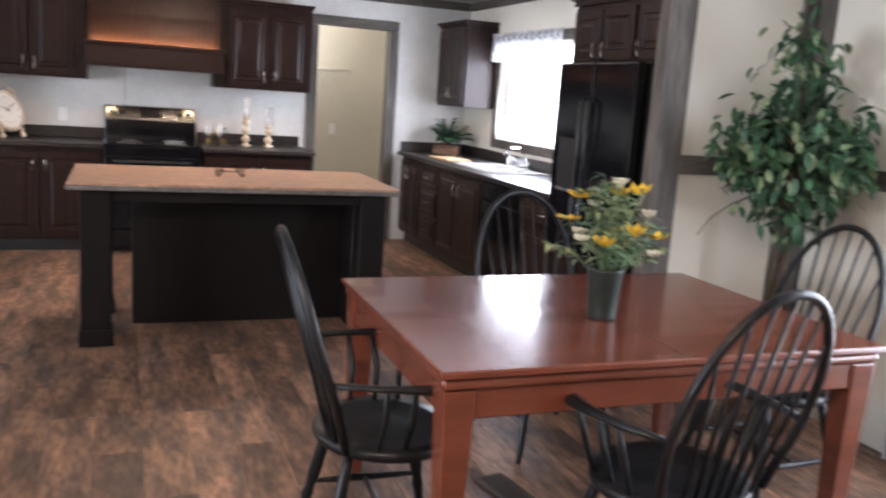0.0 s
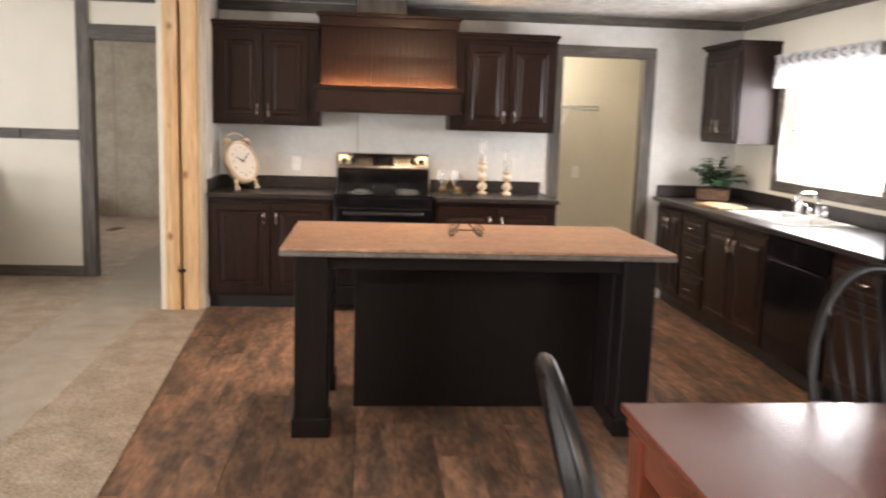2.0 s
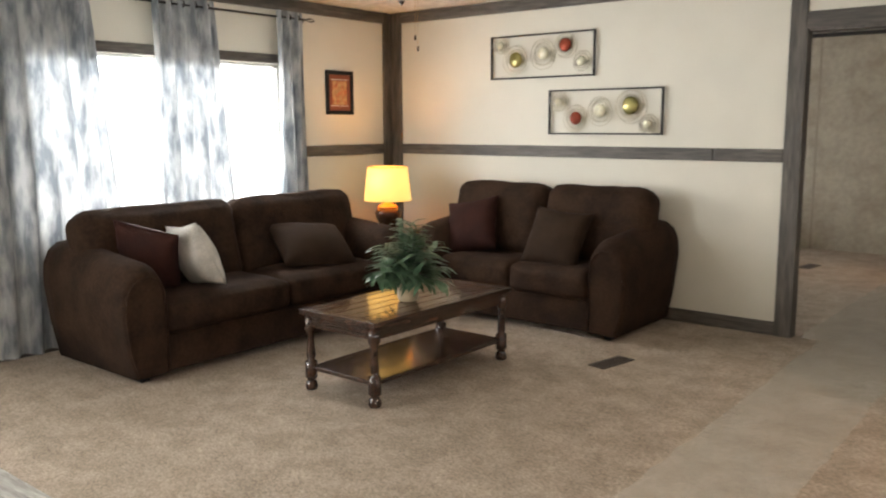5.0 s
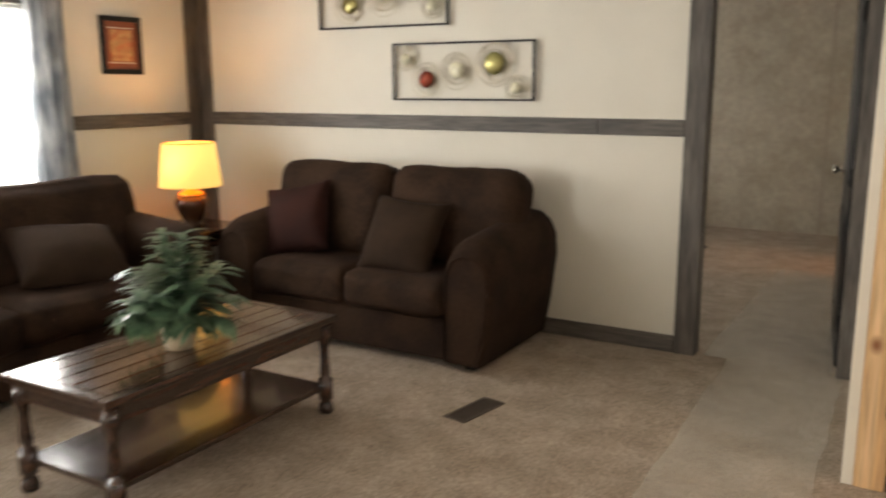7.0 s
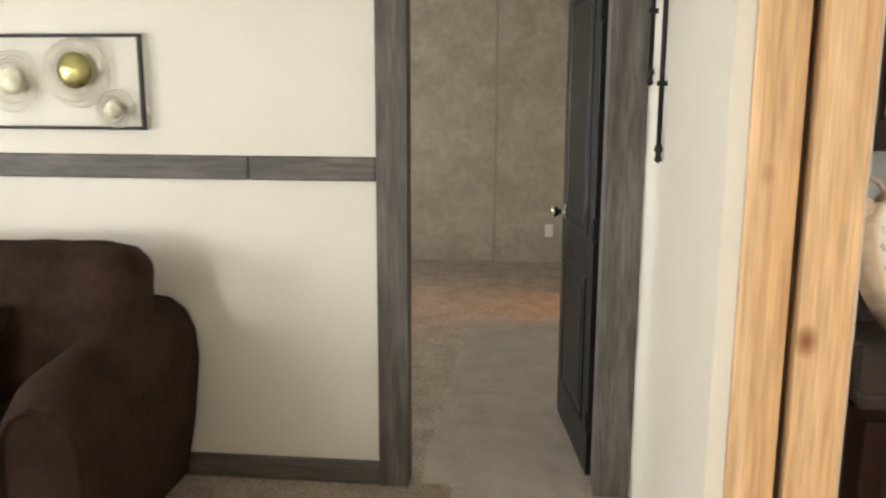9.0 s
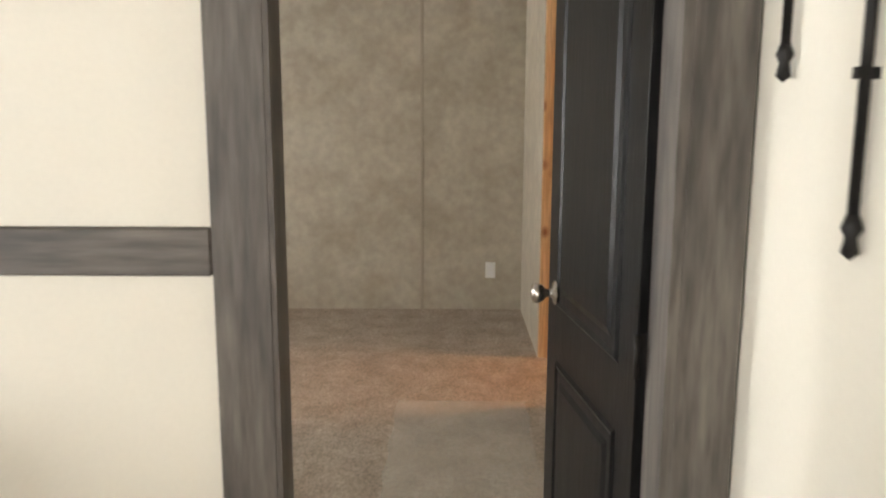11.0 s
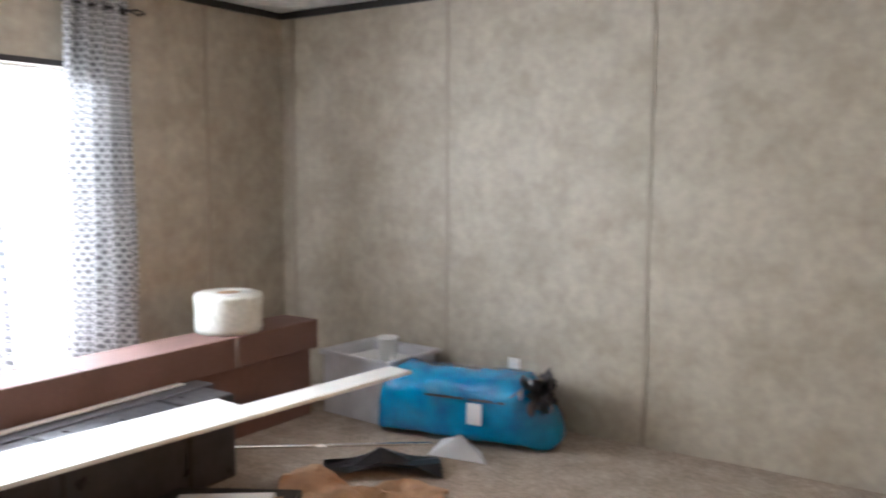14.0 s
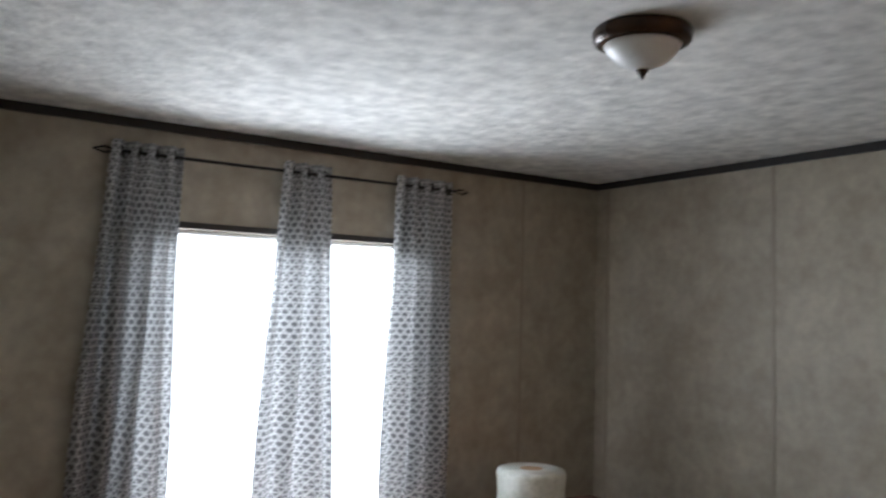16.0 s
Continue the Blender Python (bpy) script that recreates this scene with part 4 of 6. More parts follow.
# island
isl = thing("kitchen_island", "espresso kitchen island with corner posts and tan laminate top", "kitchen island", pose(0, 0, 0))
part("panel_body", box(bmesh.new(), 0.825, 2.06, 5.665, 6.06, 0.0, 0.848, 0.004, 1), M_ISLPANEL, isl)
part("end_panel", box(bmesh.new(), 2.062, 2.2, 5.42, 6.06, 0.0, 0.848, 0.004, 1), M_ISLPANEL, isl)
for x, y in ((0.565, 5.25), (0.565, 5.92), (2.06, 5.25)):
    p = part("post", box(bmesh.new(), x, x + 0.15, y, y + 0.15, 0.0, 0.848, 0.004, 1), M_ISLPANEL, isl)
    part("post_base", box(bmesh.new(), x - 0.012, x + 0.162, y - 0.012, y + 0.162, 0.0, 0.09, 0.006, 2), M_ISLPANEL, p)
part("rail", boxes((0.715, 2.06, 5.27, 5.3, 0.78, 0.847), (0.6, 0.63, 5.4, 5.92, 0.78, 0.847)), M_ISLPANEL, isl)
part("top", box(bmesh.new(), 0.508, 2.27, 5.17, 6.13, 0.874, 0.886, 0.003, 1), M_ISLTOP, isl, "tan granite-look laminate")
part("top_edge", box(bmesh.new(), 0.505, 2.273, 5.167, 6.133, 0.849, 0.873, 0.006, 2), M_ISLEDGE, isl, "grey laminate edge band")


# sink run along the east wall
def at_east(y):
    return pose(3.31, y, 0, 0, 0, -90)


xd = XE - 3.31 - 0.004
cabinet("base_cabinet", "espresso corner base cabinet with two narrow doors", at_east(8.41), 0.588, xd, 0, 0.838, [(0.03, 0.29, 0.13, 0.8, 0.26, 0.68), (0.3, 0.575, 0.13, 0.8, 0.335, 0.68)], toe=0.1, group=GB)
cabinet("base_cabinet", "espresso base cabinet with three stacked drawers", at_east(7.82), 0.468, xd, 0, 0.838, [], [(0.02, 0.45, 0.62, 0.8), (0.02, 0.45, 0.38, 0.6), (0.02, 0.45, 0.13, 0.36)], toe=0.1, group=GB)
cabinet("base_cabinet", "espresso sink base cabinet with two doors", at_east(7.35), 0.958, xd, 0, 0.838, [(0.03, 0.475, 0.13, 0.8, 0.43, 0.68), (0.485, 0.93, 0.13, 0.8, 0.53, 0.68)], toe=0.1, group=GB)
cabinet("base_cabinet", "narrow espresso base cabinet beside the refrigerator", at_east(5.71), 0.66, xd, 0, 0.838, [(0.03, 0.63, 0.13, 0.62, 0.1, 0.55)], [(0.03, 0.63, 0.64, 0.8)], toe=0.1, group=GB)
dwm = thing("dishwasher", "gloss black built-in dishwasher", "dishwasher", at_east(6.388))
part("body", boxes((0.004, 0.672, 0.03, xd, 0.02, 0.836)), M_BLACKPLASTIC, dwm)
part("door", box(bmesh.new(), 0.006, 0.67, -0.01, 0.028, 0.12, 0.69, 0.008, 2), M_BLACKGLOSS, dwm)
part("control_strip", box(bmesh.new(), 0.006, 0.67, -0.014, 0.028, 0.695, 0.832, 0.008, 2), M_BLACKGLOSS, dwm)
wt = worktop("worktop", "dark speckled laminate worktop along the sink wall",
             [(3.272, 3.45, 5.05, 8.414, 0.84, 0.875), (3.45, XE - 0.004, 5.05, 6.45, 0.84, 0.875), (3.45, XE - 0.004, 7.25, 8.414, 0.84, 0.875), (3.82, XE - 0.004, 6.45, 7.25, 0.84, 0.875)],
             [(XE - 0.03, XE - 0.005, 5.05, 8.38, 0.876, 0.97), (3.3, XE - 0.032, YK - 0.03, YK - 0.005, 0.876, 0.97)])
sk = thing("kitchen_sink", "white double-bowl kitchen sink", "sink", pose(0, 0, 0))
for a, b in ((6.45, 6.84), (6.86, 7.25)):
    bm = bmesh.new()
    box(bm, 3.45, 3.82, a, b, 0.70, 0.71)
    box(bm, 3.45, 3.465, a, b, 0.71, 0.882)
    box(bm, 3.805, 3.82, a, b, 0.71, 0.882)
    box(bm, 3.465, 3.805, a, a + 0.012, 0.71, 0.882)
    box(bm, 3.465, 3.805, b - 0.012, b, 0.71, 0.882)
    part("bowl", bm, M_PORCELAIN, sk)
part("rim", boxes((3.42, 3.45, 6.42, 7.28, 0.8755, 0.884), (3.82, 3.88, 6.42, 7.28, 0.8755, 0.884), (3.45, 3.82, 6.42, 6.45, 0.8755, 0.884), (3.45, 3.82, 7.25, 7.28, 0.8755, 0.884), (3.45, 3.82, 6.84, 6.86, 0.875, 0.884)), M_PORCELAIN, sk)
fa = thing("faucet", "chrome two-handle kitchen faucet behind the sink", "faucet", pose(3.85, 6.85, 0.884))
part("base", box(bmesh.new(), -0.025, 0.025, -0.13, 0.13, 0, 0.02, 0.008, 2), M_CHROME, fa)
part("spout", tube(bmesh.new(), [(0, 0, 0.01), (0, 0, 0.12), (-0.04, 0, 0.17), (-0.12, 0, 0.16), (-0.17, 0, 0.11)], 0.011, 10), M_CHROME, fa)
for y in (-0.1, 0.1):
    bm = lathe(bmesh.new(), [(0.018, 0.01), (0.02, 0.04), (0.012, 0.055), (0.0, 0.06)], 12, (0, y, 0))
    tube(bm, [(0, y, 0.055), (-0.03, y * 1.25, 0.085)], 0.008, 6)
    part("handle", bm, M_CHROME, fa)
cabinet("wall_cabinet", "dark corner wall cabinet beside the kitchen window", pose(3.63, 8.41, 0, 0, 0, -90), 0.69, XE - 3.63 - 0.004, 1.34, 2.07,
        [(0.03, 0.34, 1.37, 2.03, 0.31, 1.47), (0.35, 0.66, 1.37, 2.03, 0.40, 1.47)], group=GU, crown=0.04)
cabinet("wall_cabinet", "dark wall cabinet over the refrigerator", pose(3.36, 5.3, 0, 0, 0, -90), 1.26, XE - 3.36 - 0.004, 1.68, 2.02,
        [(0.03, 0.34, 1.7, 1.99, 0.3, 1.75), (0.36, 0.68, 1.7, 1.99, 0.4, 1.75), (0.72, 1.2, 1.7, 1.99, 0.76, 1.75)], group=GU, crown=0.06)
fg = thing("refrigerator", "gloss black side-by-side refrigerator with water dispenser", "refrigerator", pose(3.15, 5.03, 0, 0, 0, -90))
part("body", box(bmesh.new(), 0.005, 0.805, 0.06, 0.78, 0.03, 1.665, 0.01, 2), M_BLACKGLOSS, fg)
for a, b, nm in ((0.0, 0.385, "freezer door"), (0.395, 0.81, "fridge door")):
    dr = part("door", box(bmesh.new(), a, b, 0.0, 0.055, 0.08, 1.67, 0.014, 3), M_BLACKGLOSS, fg)
    hx = 0.355 if a == 0 else 0.425
    part("handle", tube(bmesh.new(), [(hx, 0.0, 0.6), (hx, -0.04, 0.63), (hx, -0.045, 0.9), (hx, -0.045, 1.2), (hx, -0.04, 1.45), (hx, 0.0, 1.48)], 0.012, 8), M_BLACKPLASTIC, dr)
    if a == 0:
        part("dispenser", boxes((0.08, 0.29, -0.004, 0.0, 0.95, 1.25), (0.1, 0.27, -0.008, -0.004, 1.17, 1.23)), M_BLACKPLASTIC, dr)
        part("tray", box(bmesh.new(), 0.1, 0.27, -0.02, -0.004, 0.95, 0.965, 0.003, 1), M_STEEL, dr)
part("kick_grille", boxes((0.01, 0.80, 0.03, 0.06, 0.0, 0.075)), M_BLACKPLASTIC, fg)

# pantry shelf of white wire
sh = thing("wire_shelf", "white ventilated wire shelf inside the pantry", "shelf", pose(0, 0, 0))
SX = 2.98
for y in (YK + 0.8, YK + 0.95, YK + 1.09):
    part("rod", tube(bmesh.new(), [(1.82, y, 1.62), (SX, y, 1.62)], 0.005, 6), M_WHITEPLASTIC, sh)
part("lip", tube(bmesh.new(), [(1.82, YK + 0.8, 1.585), (SX, YK + 0.8, 1.585)], 0.008, 6), M_WHITEPLASTIC, sh)
me = mesh_of("wire", tube(bmesh.new(), [(0, YK + 0.8, 1.585), (0, YK + 0.8, 1.624), (0, YK + 1.09, 1.624)], 0.0022, 5), M_WHITEPLASTIC)
for k in range(44):
    o = new("wire", me)
    o.parent = sh
    o.location = (1.83 + k * 0.026, 0, 0)
for x in (-0.05, 0.05):
    part("brace", tube(bmesh.new(), [(2.66 + x, YK + 0.81, 1.60), (2.66 + x * 0.3, YK + 0.98, 1.42), (2.66, YK + 1.094, 1.34)], 0.007, 6), M_WHITEPLASTIC, sh)
part("wall_plate", box(bmesh.new(), 2.645, 2.675, YK + 1.09, YK + 1.0995, 1.30, 1.36, 0.003, 1), M_WHITEPLASTIC, sh)


# ---- small things in the kitchen ----
def clock():
    c = thing("mantel_clock", "large cream twin-bell clock standing on the worktop", "clock", pose(-0.04, 8.12, 0.876, -22, 0, 46) @ Matrix.Diagonal((1.1, 1.1, 1.1, 1)))
    rx = Matrix.Rotation(radians(90), 4, "X")

    def turned(profile, sx=1.0, sz=1.0, n=40):
        return move(lathe(bmesh.new(), profile, n), Matrix.Translation((0, 0, 0.2)) @ Matrix.Diagonal((sx, 1, sz, 1)) @ rx)
    part("case", turned([(0.0, -0.04), (0.11, -0.04), (0.128, -0.03), (0.132, 0.0), (0.128, 0.025), (0.115, 0.03), (0.112, 0.018)], 1.0, 1.18), M_CREAM, c)
    face = part("face", turned([(0.0, 0.018), (0.1125, 0.019)], 1.0, 1.18), M_FACE, c, "pale paper dial")
    bm = bmesh.new()
    for a, ln, w in ((-55, 0.06, 0.006), (48, 0.085, 0.005)):
        v = [bm.verts.new(p) for p in ((-w, -0.0225, -0.012), (w, -0.0225, -0.012), (w * 0.4, -0.0225, ln), (-w * 0.4, -0.0225, ln))]
        bm.faces.new(v)
        bmesh.ops.rotate(bm, verts=v, matrix=Matrix.Rotation(radians(a), 3, "Y"))
    part("clock_hand", move(bm, Matrix.Translation((0, 0, 0.2))), M_INK, face)
    for k in range(12):
        cu = bpy.data.curves.new("numeral", "FONT")
        cu.body, cu.size, cu.align_x, cu.align_y = ("12", "1", "2", "3", "4", "5", "6", "7", "8", "9", "10", "11")[k], 0.025, "CENTER", "CENTER"
        cu.materials.append(M_INK)
        o = new("numeral", cu)
        o.parent = face
        a = radians(30 * k)
        o.matrix_basis = pose(0.085 * math.sin(a), -0.0215, 0.2 + 0.1 * math.cos(a), 90, 0, 0)
    for s in (-1, 1):
        part("foot", lathe(bmesh.new(), [(0.014, 0.0), (0.022, 0.012), (0.014, 0.028), (0.01, 0.045), (0.014, 0.06), (0.01, 0.075)], 12, (s * 0.085, 0, 0.0)), M_CREAM, c)
        bm = lathe(bmesh.new(), [(0.03, 0.0), (0.036, 0.012), (0.03, 0.028), (0.014, 0.042), (0.0, 0.047)], 16)
        part("bell", move(bm, Matrix.Translation((s * 0.075, 0, 0.335)) @ Matrix.Rotation(radians(s * 28), 4, "Y")), M_CREAM, c)
    part("handle", tube(bmesh.new(), [(-0.075, 0, 0.36), (-0.06, 0, 0.4), (0, 0, 0.42), (0.06, 0, 0.4), (0.075, 0, 0.36)], 0.006, 8), M_CREAM, c)
    part("prop", tube(bmesh.new(), [(-0.06, 0.03, 0.2), (-0.08, 0.12, 0.055)], 0.004, 6), M_IRON, c)


clock()


def candle_holder(x, y, balls, label):
    c = thing("candle_holder", label, "candle holder", pose(x, y, 0.876) @ Matrix.Diagonal((1.1, 1.1, 1.16, 1)), "turned candle holders")
    prof, z = [(0.0, 0), (0.036, 0), (0.038, 0.012), (0.016, 0.022)], 0.022
    for _ in range(balls):
        prof += [(0.014, z + 0.004), (0.03, z + 0.018), (0.035, z + 0.032), (0.03, z + 0.046), (0.014, z + 0.06)]
        z += 0.062
    prof += [(0.036, z + 0.006), (0.036, z + 0.014), (0.0, z + 0.015)]
    part("stem", lathe(bmesh.new(), prof, 18), M_CREAM, c, "whitewashed turned stem")
    part("candle", lathe(bmesh.new(), [(0.0, z + 0.015), (0.018, z + 0.015), (0.018, z + 0.075), (0.0, z + 0.077)], 14), M_FACE, c)
    g = part("glass_sleeve", lathe(bmesh.new(), [(0.03, z + 0.016), (0.031, z + 0.16), (0.029, z + 0.16), (0.028, z + 0.016)], 18), M_SLEEVE, c)
    g.visible_shadow = False


candle_holder(1.79, 8.2, 3, "tall turned candle holder with clear glass sleeve")
candle_holder(1.985, 8.18, 2, "short turned candle holder with clear glass sleeve")


def scroll_stand(x, y, z, h, label, mat):
    s = thing("scroll_stand", label, "stand", pose(x, y, z))
    for k in (-1, 1):
        pts = []
        for i in range(24):
            a, r = 0.5 * i - 1.57, 0.006 + 0.024 * (1 - i / 23)
            pts.append((k * (0.06 + r * math.cos(a)), -0.02, 0.034 + r * math.sin(a)))
        part("back_arm", tube(bmesh.new(), [(k * 0.06, -0.02, 0.004), (k * 0.055, 0.03, 0.02), (k * 0.035, 0.05, h * 0.6), (0.0, 0.06, h)], 0.003, 6), mat, s)
        part("scroll", tube(bmesh.new(), pts, 0.003, 6), mat, s)
        part("leg", tube(bmesh.new(), [(k * 0.075, 0.0, 0.03), (k * 0.075, -0.04, 0.003), (k * 0.075, 0.06, 0.003)], 0.003, 6), mat, s)
    part("crossbar", tube(bmesh.new(), [(-0.075, 0.0, 0.03), (0.075, 0.0, 0.03)], 0.003, 6), mat, s)


scroll_stand(1.365, 5.64, 0.887, 0.07, "small black wire scroll easel on the island", M_IRON)
scroll_stand(1.60, 8.05, 0.876, 0.16, "black and gold wire scroll rack on the worktop", M_IRON)
scroll_stand(1.53, 8.15, 0.876, 0.12, "gold wire rack on the worktop", M_GOLD)
for x in (1.47, 1.57):
    solid("wine_glass", lathe(bmesh.new(), [(0.03, 0), (0.03, 0.002), (0.004, 0.006), (0.004, 0.07), (0.03, 0.1), (0.034, 0.14), (0.028, 0.18), (0.0265, 0.18), (0.032, 0.14), (0.028, 0.102), (0.0, 0.075)], 16), M_SLEEVE,
          "clear stemmed glass beside the wire racks", "glass", pose(x, 8.24, 0.876), "stemmed glasses")
solid("cutting_board", box(bmesh.new(), -0.12, 0.12, -0.17, 0.17, 0, 0.018, 0.006, 2), M_CUTBOARD, "pale maple cutting board beside the sink", "cutting board", pose(3.5, 7.58, 0.876, 0, 0, 8))
solid("soap_bottle", lathe(bmesh.new(), [(0.0, 0), (0.024, 0), (0.026, 0.06), (0.014, 0.08), (0.008, 0.085), (0.008, 0.1), (0.0, 0.102)], 14), M_WHITEPLASTIC, "small white soap bottle on the window side of the sink", "bottle", pose(3.9, 7.18, 0.876))


# ---- plants ----
def leaf_into(bm, m, length, width, bend=0.3, n=4):
    """A bent leaf along +x of m."""
    rows = []
    for i in range(n + 1):
        t = i / n
        w = width * math.sin(math.pi * min(0.98, 0.08 + 0.9 * t)) * 0.5
        x, z = length * t, -bend * length * t * t
        rows.append([bm.verts.new(m @ Vector((x, s * w, z + abs(s) * w * 0.25))) for s in (-1, 0, 1)])
    for a, b in zip(rows, rows[1:]):
        for k in range(2):
            bm.faces.new((a[k], a[k + 1], b[k + 1], b[k])).smooth = True


def frond_plant(name, label, m, r, h, count, mat, pot_bm, pot_mat, pot_name, seed, leaf=0.06, base=0.1, rise=(0.62, 1.42), slim=0.42):
    p = thing(name, label, "plant", m)
    part(pot_name, pot_bm, pot_mat, p)
    part("soil", lathe(bmesh.new(), [(0.0, base - 0.03), (0.05, base - 0.03), (0.05, base - 0.02), (0.0, base - 0.018)], 14), M_BARK, p)
    rnd = random.Random(seed)
    for f in range(count):
        az, el = f * 2.4 + rnd.uniform(-0.3, 0.3), rnd.uniform(*rise)
        ln = (r + (h - r) * max(0, math.sin(el)) ** 2) * rnd.uniform(0.75, 1.05)
        bm = bmesh.new()
        pts = []
        for i in range(9):
            t = i / 8
            rr = ln * t * math.cos(el) * (1 + 0.25 * t)
            zz = base + ln * t * math.sin(el) - 0.45 * ln * t * t * math.cos(el)
            pts.append(Vector((rr * math.cos(az), rr * math.sin(az), max(zz, 0.02))))
        tube(bm, pts, 0.002, 5)
        for i in range(2, 9):
            d = (pts[i] - pts[i - 1]).normalized()
            for s in (-1, 1):
                side = d.cross(Vector((0, 0, 1))).normalized() * s
                x = (d * 0.55 + side * 0.8 + Vector((0, 0, rnd.uniform(-0.1, 0.25)))).normalized()
                y = Vector((0, 0, 1)).cross(x).normalized()
                z = x.cross(y)
                mm = Matrix((x, y, z)).transposed().to_4x4()
                mm.translation = pts[i]
                leaf_into(bm, mm, leaf * (1.25 - 0.5 * i / 8) * rnd.uniform(0.8, 1.2), leaf * slim, 0.5, 4)
        part("frond", bm, mat, p)
    return p


pot = lathe(bmesh.new(), [(0.0, 0), (0.05, 0), (0.058, 0.02), (0.066, 0.1), (0.07, 0.115), (0.062, 0.115), (0.058, 0.09), (0.0, 0.085)], 20)
frond_plant("potted_plant", "bushy long-leaved houseplant in a tan pot on the coffee table", pose(-2.9, 6.71, 0.462), 0.14, 0.33, 34, M_LEAF, pot, M_CLAY, "pot", 3, 0.13, 0.11, (0.3, 1.5), 0.25)
pot = box(bmesh.new(), -0.12, 0.12, -0.07, 0.07, 0, 0.1, 0.012, 2)
frond_plant("basket_plant", "dark green houseplant in a woven basket on the worktop", pose(3.66, 8.1, 0.876, 0, 0, -30), 0.2, 0.28, 22, M_LEAF2, pot, M_BASKET, "basket", 8, 0.085, 0.1)


def flower_pot():
    p = thing("flower_arrangement", "yellow and white artificial flowers in a dark tin pot", "flowers", pose(2.265, 2.94, 0.751) @ Matrix.Diagonal((0.82, 0.82, 0.88, 1)))
    part("pot", lathe(bmesh.new(), [(0.0, 0), (0.058, 0), (0.06, 0.01), (0.072, 0.18), (0.076, 0.185), (0.076, 0.192), (0.068, 0.192), (0.055, 0.03), (0.0, 0.028)], 20), M_POT, p)
    rnd = random.Random(21)
    for k in range(40):
        az, el = k * 2.4, rnd.uniform(0.35, 1.5)
        ln = rnd.uniform(0.18, 0.33) * (0.85 + 0.35 * math.sin(el))
        tip = Vector((ln * math.cos(el) * math.cos(az) * 0.9, ln * math.cos(el) * math.sin(az) * 0.9, 0.15 + ln * math.sin(el)))
        bm = bmesh.new()
        base = Vector((rnd.uniform(-0.03, 0.03), rnd.uniform(-0.03, 0.03), 0.14))
        mid = (base + tip) / 2 + Vector((0, 0, 0.03))
        tube(bm, [base, mid, tip], 0.0018, 5)
        for q in (0.45, 0.6, 0.75, 0.9, 1.0):
            pos = base.lerp(mid, q * 2) if q < 0.5 else mid.lerp(tip, q * 2 - 1)
            for s in range(2):
                mm = Matrix.Translation(pos) @ Euler((rnd.uniform(-0.6, 0.6), rnd.uniform(-0.9, 0.3), rnd.uniform(0, 6.28))).to_matrix().to_4x4()
                leaf_into(bm, mm, rnd.uniform(0.04, 0.075), 0.022, 0.3, 3)
        part("sprig", bm, M_LEAFPALE if k % 5 else M_LEAF, p)
        if k % 2 == 0:
            col = (M_YELLOW, M_WHITEPET, M_WHITEPET, M_YELLOW, M_WHITEPET)[(k // 2) % 5]
            bm = bmesh.new()
            for a in range(7):
                mm = Matrix.Translation(tip) @ Euler((0.3 * math.cos(az), 0.3 * math.sin(az), a * 0.9)).to_matrix().to_4x4()
                leaf_into(bm, mm, 0.058 if col is not M_WHITEPET else 0.036, 0.036, -0.5, 3)
            part("blossom", bm, col, p)


flower_pot()


def ficus():
    t = thing("ficus_tree", "artificial ficus tree with dense green crown in a basket", "tree", pose(3.57, 3.55, 0))
    rnd = random.Random(11)
    part("basket", lathe(bmesh.new(), [(0.0, 0), (0.12, 0), (0.14, 0.05), (0.15, 0.24), (0.155, 0.25), (0.14, 0.25), (0.13, 0.2), (0.0, 0.2)], 20), M_BASKET, t)
    for k in range(3):
        pts = [(0.025 * math.cos(2.1 * k + i * 0.9), 0.025 * math.sin(2.1 * k + i * 0.9), 0.18 + i * 0.112) for i in range(12)]
        part("trunk", tube(bmesh.new(), pts, 0.014, 7, radii=[0.016 - 0.0007 * i for i in range(12)]), M_BARK, t)
    tips = []
    for k in range(18):
        az, z0 = k * 2.4, rnd.uniform(0.95, 1.5)
        el = rnd.uniform(-0.45, 1.1)
        ln = rnd.uniform(0.26, 0.5)
        pts = [Vector((0, 0, z0))]
        for i in range(1, 6):
            q = i / 5
            pts.append(Vector((min(0.33, ln * q * math.cos(el) * math.cos(az)), min(0.3, ln * q * math.cos(el) * math.sin(az)), z0 + ln * q * math.sin(el) + 0.05 * math.sin(q * 3) - 0.1 * q * q)))
        part("branch", tube(bmesh.new(), pts, 0.004, 5, radii=[0.007, 0.006, 0.005, 0.004, 0.003, 0.002]), M_BARK, t)
        tips += pts[2:]
    bm, bm2 = bmesh.new(), bmesh.new()
    k = 0
    while k < 1500:
        pos = rnd.choice(tips) + Vector((rnd.gauss(0, 0.07), rnd.gauss(0, 0.07), rnd.gauss(0, 0.075)))
        lump = 0.9 + 0.75 * noise.noise(pos * 4)
        if (pos.x / 0.36) ** 2 + (pos.y / 0.36) ** 2 + ((pos.z - 1.42) / 0.56) ** 2 > lump:
            continue
        k += 1
        pos.x, pos.y = min(pos.x, 0.36), min(pos.y, 0.33)
        mm = Matrix.Translation(pos) @ Euler((rnd.uniform(-0.7, 0.7), rnd.uniform(0.1, 1.1), rnd.uniform(0, 6.28))).to_matrix().to_4x4()
        leaf_into(bm if k % 6 else bm2, mm, rnd.uniform(0.05, 0.085), 0.034, 0.25, 3)
    tagged(part("foliage", bm, M_LEAF2, t), kind="stuff")
    tagged(part("pale_foliage", bm2, M_LEAFPALE, t), kind="stuff")


ficus()


